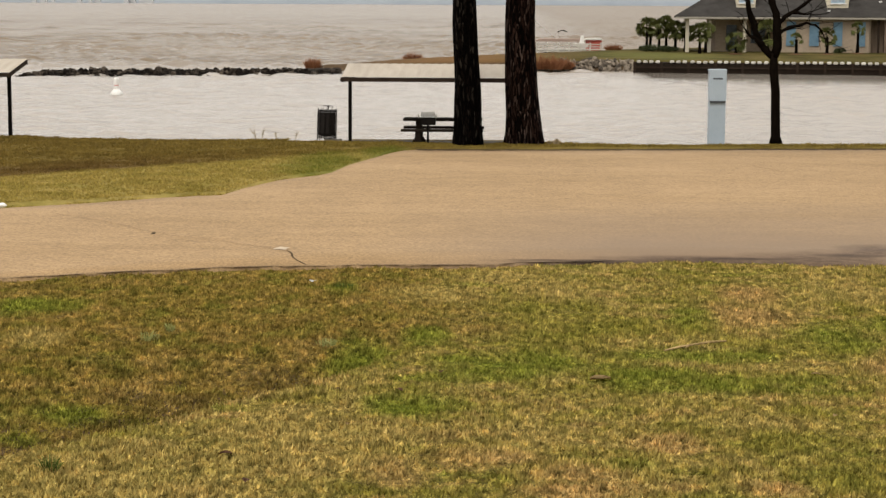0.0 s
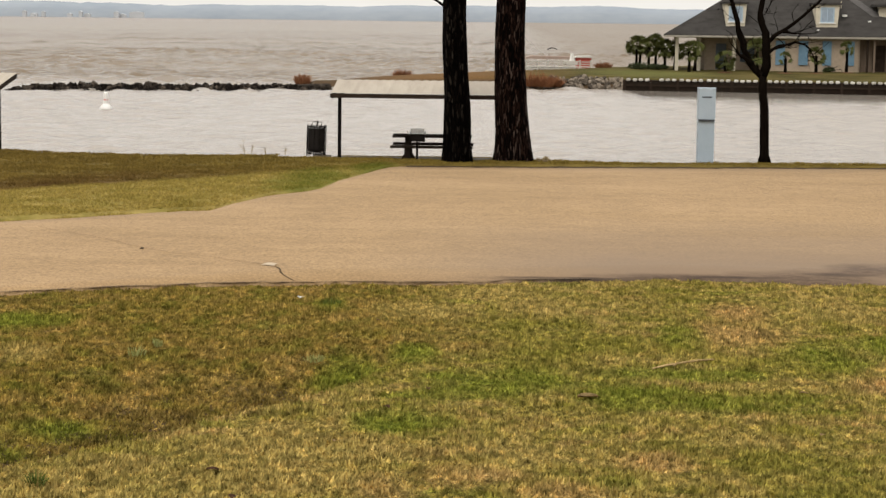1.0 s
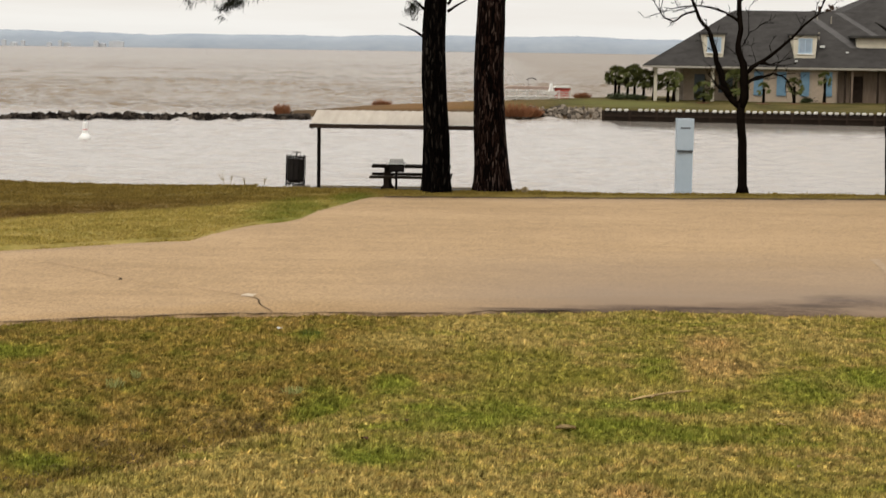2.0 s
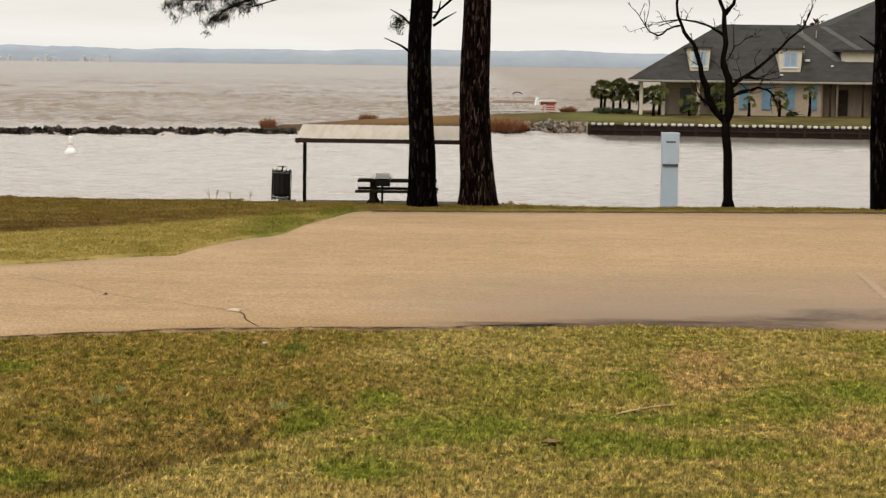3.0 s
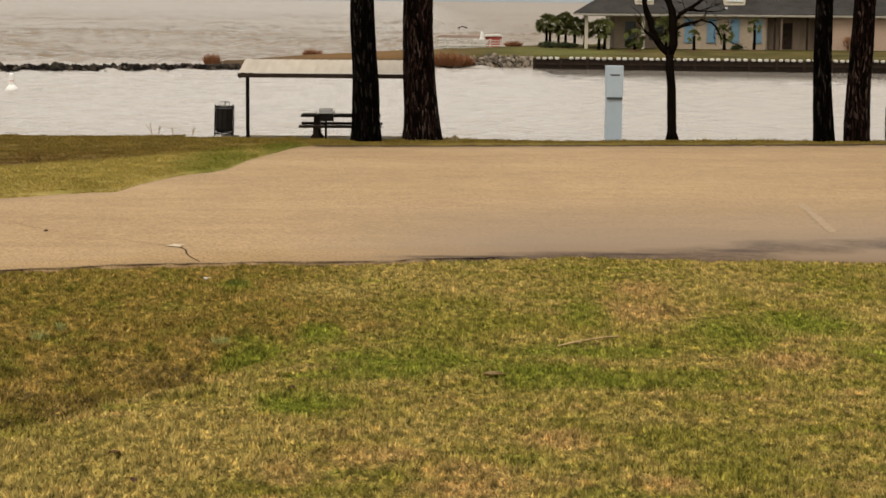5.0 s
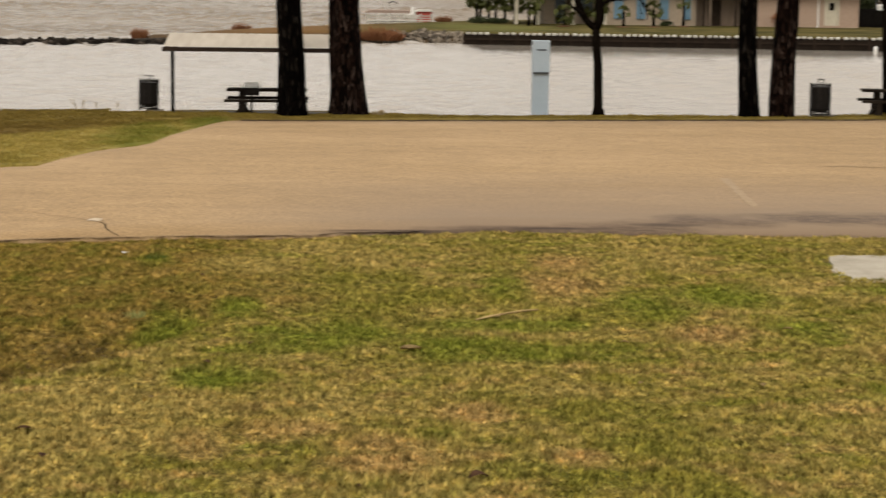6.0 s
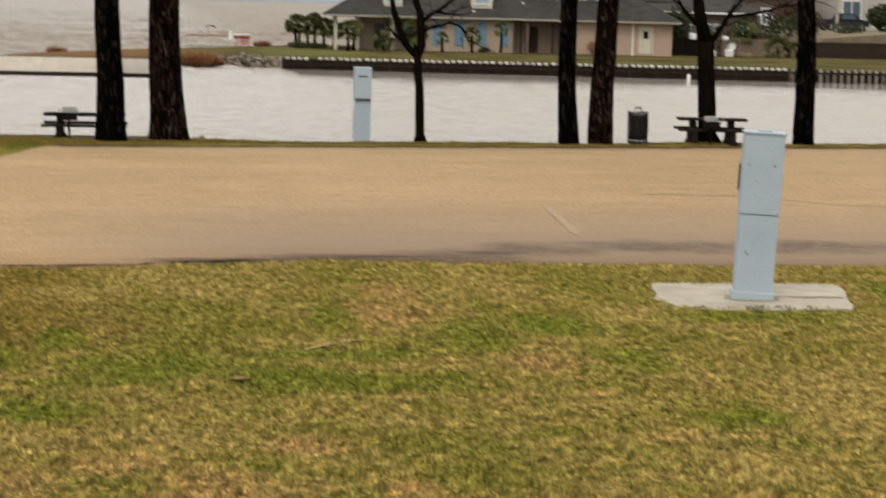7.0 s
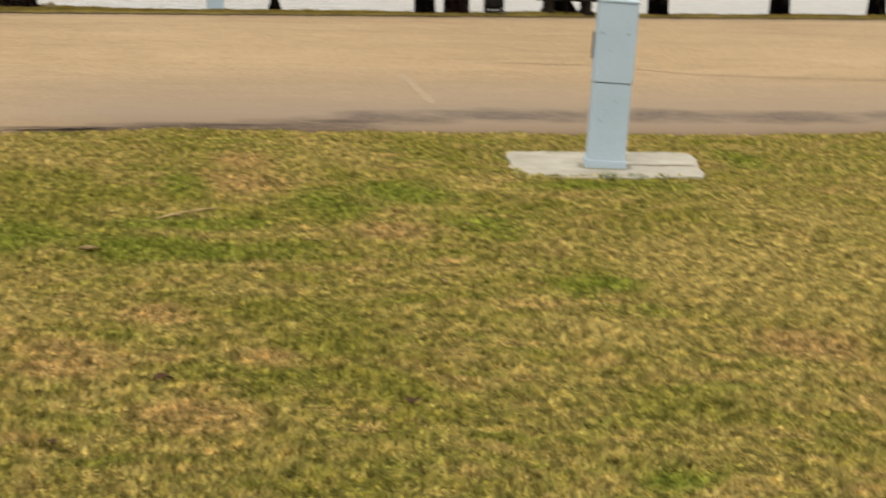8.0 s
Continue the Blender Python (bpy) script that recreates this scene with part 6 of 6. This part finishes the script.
shrub(73.6, 177, 2.1, 4.0, 3.4, 119, label="dense evergreen shrub by the far house", leaves=2200, leaf=0.2)
shrub(77.5, 176, 2.1, 4.0, 3.0, 121, label="dense evergreen shrub by the far house", leaves=1800, leaf=0.2)
shrub(62.2, 180, 2.0, 3.2, 3.6, 122, M_TWIG, "tangled leafless brown bush on the terrace", 1400, 0.17)
shrub(58.6, 170, 1.7, 3.6, 3.6, 123, M_TWIG, "tangled leafless brown bush on the terrace", 1400, 0.17)
shrub(52.2, 125.4, -0.7, 2.2, 0.9, 124, M_REED, "low rust-brown shrub at the water's edge", 500, 0.12)
shrub(55.6, 125.0, -0.7, 2.6, 1.0, 125, M_DRY, "low straw-coloured shrub at the water's edge", 500, 0.12)
palm(52.6, 155.5, 0.7, 1.4, 115, "low bushy palm before the fence", 34)
palm(54.4, 155.8, 0.5, 1.2, 116, "low bushy palm before the fence", 24)
palm(50.9, 159.5, 2.2, 1.2, 117, "fan palm behind the fence", 22)
for k, (x, y, w, h) in enumerate(((48.5, 159.6, 2.4, 2.6), (50.3, 163, 3.0, 3.6), (53.2, 161.5, 2.2, 2.4), (57.5, 164, 3.0, 2.6), (47.2, 168, 3.0, 4.5), (60, 170, 3.4, 2.4), (63.5, 168, 3.0, 1.6), (76, 172, 3, 2))):
    shrub(x, y, 0 if x < 57 else 1.7, w, h, 200 + k, M_TWIG if k % 3 else M_SHRUB, "tangled leafless brown bush behind the fence", 700, 0.13)
shrub(49.5, 155.5, 0, 1.4, 0.4, 118, M_DRY, "low straw-coloured shrub on the bank")
# Rounded stand-ins for an unidentified white object beside the fence.
for k, (x, z, s) in enumerate(((45.0, 1.75, 0.32), (46.1, 1.72, 0.30), (48.3, 0.2, 0.42), (48.6, 0.95, 0.46), (46.8, 0.25, 0.34), (48.0, 1.6, 0.3))):
    t = thing("white_round_form", pose(x, 155.6 + 0.3 * (k % 2), 0.0 if z < 0.5 else z - 0.3), "white rounded form standing in for an unidentified object by the fence", "drum", "white drums")
    bm = B()
    tube(bm, [(0, 0, 0), (0, 0, s * 1.3), (0, 0, s * 1.5)], [s * 0.9, s, s * 0.7], 14)
    part("drum", bm, M_WHITE, t)
# Rack added to carry the upper stand-ins.
bm = B()
box(bm, 44.4, 155.2, -0.1, 49.0, 156.2, 0.02)
box(bm, 44.5, 155.3, 1.35, 48.9, 156.1, 1.43)
for x in (44.5, 46.4, 47.4, 48.8):
    box(bm, x, 155.3, 0, x + 0.08, 155.38, 1.4)
    box(bm, x, 156.0, 0, x + 0.08, 156.08, 1.4)
tagged(part("added_rack", bm, M_BLACK), "dark open rack added under the white forms", "rack")

bank = B()
prism(bank, [(57, -0.2), (80, -0.2), (80, 2.25), (64, 2.15), (58.5, 1.7)], 160.5, 200)
tagged(part("bank", bank, M_SAND), "raised sandy terrace behind the fence", "bank", "", "structure")


def villa(x0, x1, y0, y1, zb, zt, label, material, wins, rise=2.4):
    t = thing("villa", pose(0, 0, 0), label, "house", "houses behind the bank")
    bm = B()
    box(bm, x0, y0, zb, x1, y1, zt)
    part("wall", bm, material, t)
    hip_roof("roof", t, x0 - 0.6, y0 - 0.6, x1 + 0.6, y1 + 0.6, zt + 0.12, zt + rise, x0 + 3, x1 - 3, M_SHINGLE)
    bm = B()
    box(bm, x0 - 0.65, y0 - 0.72, zt - 0.05, x1 + 0.65, y0 - 0.60, zt + 0.12)
    part("gutter", bm, M_WHITE, t)
    for wx, wz, ww, wh in wins:
        bm = B()
        box(bm, wx - 0.12, y0 - 0.05, wz - 0.12, wx + ww + 0.12, y0 - 0.01, wz + wh + 0.12)
        w = part("window", bm, M_WHITE, t)
        bm = B()
        box(bm, wx, y0 - 0.07, wz, wx + ww, y0 - 0.045, wz + wh)
        part("pane", bm, M_GLASS, w)
        bm = B()
        box(bm, wx + ww / 2 - 0.04, y0 - 0.085, wz, wx + ww / 2 + 0.04, y0 - 0.065, wz + wh)
        part("mullion", bm, M_WHITE, w)
    return t


villa(49, 58, 178, 190, -0.2, 3.6, "brown brick villa with a low dark roof behind shrubs", M_VILLA, [(50, 1.0, 1.2, 1.5), (53, 1.0, 1.2, 1.5), (56, 1.0, 1.0, 1.5)])
villa(59.5, 68.0, 192, 204, 1.9, 5.6, "brown brick villa behind the sandy bank", M_VILLA, [(63, 2.6, 1.1, 1.6), (65, 2.6, 1.1, 1.6)])
villa(70.6, 82, 190, 204, 1.9, 8.2, "pale villa with tall blue-grey windows on the terrace", M_VILLAW, [(71.2, 2.6, 1.9, 2.6), (74.6, 2.6, 1.4, 2.0), (78, 2.6, 1.4, 2.0)])
# tall white lamp post on the terrace
lp = thing("terrace_post", pose(65.4, 176, 2.1), "tall pale post on the sandy terrace", "post")
bm = B()
tube(bm, [(0, 0, 0), (0, 0, 4.5)], [0.16, 0.13], 10)
part("post", bm, M_CONC, lp)

car = thing("parked_pickup", pose(69.0, 184, 2.17, 0, 0, 4), "dark blue pickup parked on the terrace", "car")
bm = B()
prism(bm, [(-2.6, 0.45), (2.5, 0.45), (2.6, 0.75), (2.5, 1.05), (1.5, 1.15), (0.85, 1.75), (-0.55, 1.78), (-0.8, 1.15), (-2.6, 1.1)], -0.9, 0.9)
bmesh.ops.bevel(bm, geom=list(bm.edges), offset=0.05, segments=2, affect='EDGES')
part("body", bm, M_CARB, car)
bm = B()
prism(bm, [(-0.5, 1.2), (1.2, 1.2), (0.75, 1.65), (-0.45, 1.68)], -0.92, 0.92)
part("side_window", bm, M_GLASS, car)
for wx in (-1.7, 1.7):
    for wy in (-0.86, 0.86):
        bm = B()
        tube(bm, [(wx, wy - 0.11, 0.38), (wx, wy + 0.11, 0.38)], [0.38, 0.38], 18)
        wh = part("wheel", bm, M_RUBBER, car)
        bm = B()
        tube(bm, [(wx, wy - 0.12, 0.38), (wx, wy + 0.12, 0.38)], [0.2, 0.2], 12)
        part("rim", bm, M_STEEL, wh)

# woods behind the houses
random.seed(170)
v, fcs = [], []
for k in range(9000):
    x = random.uniform(38, 150)
    top = 9 + 3.5 * noise.noise((x * 0.12, 0, 0)) + 2 * noise.noise((x * 0.5, 4, 0))
    o = Vector((x, random.uniform(225, 245), random.uniform(0.3, 1.0) ** 0.8 * top))
    a = Vector([random.gauss(0, 1) for _ in range(3)]).normalized() * 0.45
    b = Vector([random.gauss(0, 1) for _ in range(3)]).normalized() * 0.3
    i0 = len(v)
    v += [tuple(o - a), tuple(o + b), tuple(o + a), tuple(o - b)]
    fcs.append((i0, i0 + 1, i0 + 2, i0 + 3))
tagged(raw("woods", v, fcs, M_TWIG), "brown winter woods behind the houses", "woods", "", "stuff")

# trees far behind the bank
for k, (x, y, h) in enumerate(((60, 205, 9), (66, 212, 10), (52, 200, 8), (86, 190, 9))):
    random.seed(140 + k)
    t = thing("leafless_tree", pose(x, y, 0), "leafless brownish tree behind the houses", "tree", "trees behind the houses")
    bm = B()
    tube(bm, [(0, 0, 0), (0.1, 0, h * 0.3), (0, 0, h * 0.55)], [0.25, 0.2, 0.14], 8)
    for q in range(9):
        grow(bm, (0, 0, h * random.uniform(0.25, 0.55)), (random.gauss(0, 1), random.gauss(0, 1), 0.9), h * 0.4, 0.07, 2)
    part("trunk", bm, M_BARK2, t)


# ---------------------------------------------------------------- small things on the lawn
random.seed(149)
for x, h, lean in ((-7.45, 0.50, -0.30), (-7.28, 0.42, 0.10), (-6.85, 0.28, -0.24), (-6.3, 0.30, 0.26)):
    weed = thing("dry_weed", pose(x, 53.65, -0.03), "thin dry weed stalk on the grassy bank", "weed", "weeds on the bank")
    for k in range(4):
        a = lean + random.uniform(-0.2, 0.2)
        q = h * random.uniform(0.6, 1.0)
        bm = B()
        tube(bm, [(0, 0, 0), (a * q * 0.4, 0.01 * k, q * 0.5), (a * q * 1.3, 0.02 * k, q)], [0.006, 0.005, 0.002], 5)
        for s in range(3):
            u = random.uniform(0.45, 0.95)
            tube(bm, [(a * q * u, 0.01, q * u), (a * q * u + random.uniform(-0.05, 0.05), 0.0, q * u + 0.05)], [0.005, 0.002], 4)
        part("stalk", bm, M_DRY, weed)
random.seed(150)
stk = thing("fallen_stick", pose(2.14, 21.33, 0.035, 0, 0, 35), "bleached fallen stick lying in the grass", "stick")
bm = B()
tube(bm, [(-0.46, 0, 0.01), (-0.25, 0.02, 0.02), (0.0, 0, 0.035), (0.25, 0.02, 0.035), (0.47, 0, 0.03)], [0.010, 0.014, 0.012, 0.016, 0.008], 7, 0.5)
part("stick", bm, M_STICK, stk)
bm = B()
tube(bm, [(-0.1, 0.01, 0.02), (-0.22, -0.08, 0.03)], [0.012, 0.005], 5)
part("twig", bm, M_STICK, stk)


def litter(x, y, s, material, label, name, turn, curl=0.25):
    bm = B()
    n = 7
    for k in range(n):
        u = k / (n - 1)
        w = s * 0.42 * math.sin(math.pi * (0.08 + 0.86 * u))
        zc = 0.036 + curl * s * math.sin(math.pi * u)
        for q in (-1, 0, 1):
            bm.verts.new((s * (u - 0.5), w * q, zc + (0.12 * s if q else 0)))
    bm.verts.ensure_lookup_table()
    for k in range(n - 1):
        for q in range(2):
            a = k * 3 + q
            bm.faces.new((bm.verts[a], bm.verts[a + 3], bm.verts[a + 4], bm.verts[a + 1]))
    bmesh.ops.solidify(bm, geom=list(bm.faces), thickness=0.004)
    ob = part(name, bm, material)
    ob.matrix_basis = pose(x, y, 0, 0, 0, turn)
    return tagged(ob, label, "leaf", "litter in the grass")


litter(0.95, 19.38, 0.22, M_STICK, "pale curled leaf lying in the grass", "fallen_leaf", 10, 0.04)
litter(1.32, 14.32, 0.16, M_LEAF, "dark red-brown curled leaf in the grass", "fallen_leaf", 20, 0.2)
litter(3.14, 13.55, 0.13, M_LEAF, "dark brown leaf in the grass", "fallen_leaf", 70, 0.12)
litter(-2.82, 26.05, 0.12, M_WHITE, "small white scrap of paper in the grass", "paper_scrap", 80, 0.1)
litter(-2.5, 15.91, 0.11, M_LEAF, "dark brown curled leaf in the grass", "fallen_leaf", 5, 0.10)
for k, (x, y, w, h, mtl, words) in enumerate(((-4.3, 21.6, 0.26, 0.13, M_WEED, "pale grey-green weed in the turf"), (-4.15, 22.2, 0.20, 0.12, M_WEED, "pale grey-green weed in the turf"), (-2.16, 21.4, 0.30, 0.10, M_WEED, "pale grey-green weed in the turf"),
                                              (-3.93, 15.35, 0.18, 0.18, M_GREENT, "dark green upright weed in the turf"), (8.05, 23.95, 0.35, 0.14, M_GREENT, "tuft of green grass at the pad's edge"), (8.45, 24.0, 0.32, 0.12, M_GREENT, "tuft of green grass at the pad's edge"),
                                              (-2.35, 25.7, 0.35, 0.10, M_GREENT, "dark green weed in the turf"))):
    tuft(x, y, -0.01 - (0.2 if x < -4 else 0.0) * (y < 21), w, h, 44, mtl, words, 240 + k, "weed_tuft", 0.45, 0.006)
random.seed(161)
bm = B()
bmesh.ops.create_icosphere(bm, subdivisions=2, radius=0.09)
for vtx in bm.verts:
    vtx.co = Vector((vtx.co.x * random.uniform(1.0, 1.2), vtx.co.y, vtx.co.z * 0.6))
stone = part("stone", bm, M_WHITE)
stone.location = (-9.9, 35.5, 0.03)
tagged(stone, "small pale stone at the lane's grassy edge", "stone")
random.seed(160)
for k in range(18):
    x, y = random.uniform(-3, 9), random.uniform(12.5, 26)
    litter(x, y, random.uniform(0.05, 0.11), random.choice((M_LEAF, M_STICK)), "small dry brown leaf in the grass", "fallen_leaf", random.uniform(0, 360), 0.15)


# ---------------------------------------------------------------- grass blades
def turf(name, n, y0, y1, blades, tall, wide, seed, keep=None, label="short patchy straw and green grass blades", material=None):
    rng = np.random.default_rng(seed)
    y = np.sqrt(rng.uniform(y0 ** 2, y1 ** 2, n))
    x = y * rng.uniform(-0.31, 0.54, n)
    if keep is not None:
        ok = keep(x, y)
        x, y = x[ok], y[ok]
    n = len(x)
    clump = np.array([noise.noise((a * 2.2, b * 2.2, 5.0)) + 0.6 * noise.noise((a * 0.7, b * 0.7, 8.0)) for a, b in zip(x, y)])
    tuft_n = np.array([noise.noise((a * 9.0, b * 5.0, 2.0)) for a, b in zip(x, y)])
    hgt = tall * np.clip(0.85 + 0.8 * clump + 0.75 * tuft_n, 0.25, 2.1)
    zg = np.array([ground_height(a, b) for a, b in zip(x, y)])
    x, y, zg, hgt = [np.repeat(q, blades) for q in (x, y, zg, hgt)]
    m = len(x)
    ox, oy = x + rng.normal(0, 0.03, m), y + rng.normal(0, 0.03, m)
    ang = rng.uniform(0, 2 * np.pi, m)
    lean = np.abs(rng.normal(0.5, 0.6, m))
    h = hgt * rng.uniform(0.45, 1.1, m)
    w = wide * rng.uniform(0.5, 1.4, m)
    v = np.empty((m, 3, 3))
    sx, sy = -np.sin(ang + 0.9) * w, np.cos(ang + 0.9) * w
    v[:, 0] = np.stack([ox - sx, oy - sy, zg - 0.004], 1)
    v[:, 1] = np.stack([ox + sx, oy + sy, zg - 0.004], 1)
    v[:, 2] = np.stack([ox + np.cos(ang) * h * np.sin(lean), oy + np.sin(ang) * h * np.sin(lean), zg + h * np.maximum(0.25, np.cos(lean))], 1)
    me = bpy.data.meshes.new(name)
    me.vertices.add(m * 3)
    me.vertices.foreach_set("co", v.ravel())
    me.loops.add(m * 3)
    me.loops.foreach_set("vertex_index", np.arange(m * 3, dtype=np.int32))
    me.polygons.add(m)
    me.polygons.foreach_set("loop_start", np.arange(0, m * 3, 3, dtype=np.int32))
    me.update(calc_edges=True)
    me.materials.append(material or M_BLADE)
    return tagged(new(name, me), label, "grass", "", "stuff")


def off_pad(x, y):
    ne = np.interp(x, [p[0] for p in NEAR_EDGE], [p[1] for p in NEAR_EDGE])
    return ~((x > 6.95) & (x < 9.7) & (y > 24.1) & (y < 26.1)) & (y < ne + 0.03)


turf("grass", 250000, 9.5, 29.3, 4, 0.058, 0.0165, 5, off_pad)


def beyond_road(x, y):
    fe = np.interp(x, [p[0] for p in FAR_EDGE], [p[1] for p in FAR_EDGE])
    sh = np.interp(x, [p[0] for p in SHORE], [p[1] for p in SHORE])
    return (y > fe + 0.02) & (y < sh + 0.05) & ~((x > -5.2) & (x < 0.4) & (y > 53.4))


turf("grass", 300000, 33.0, 57.0, 3, 0.055, 0.014, 6, beyond_road, "short brown and green lawn grass beyond the lane", M_BLADE_FAR)
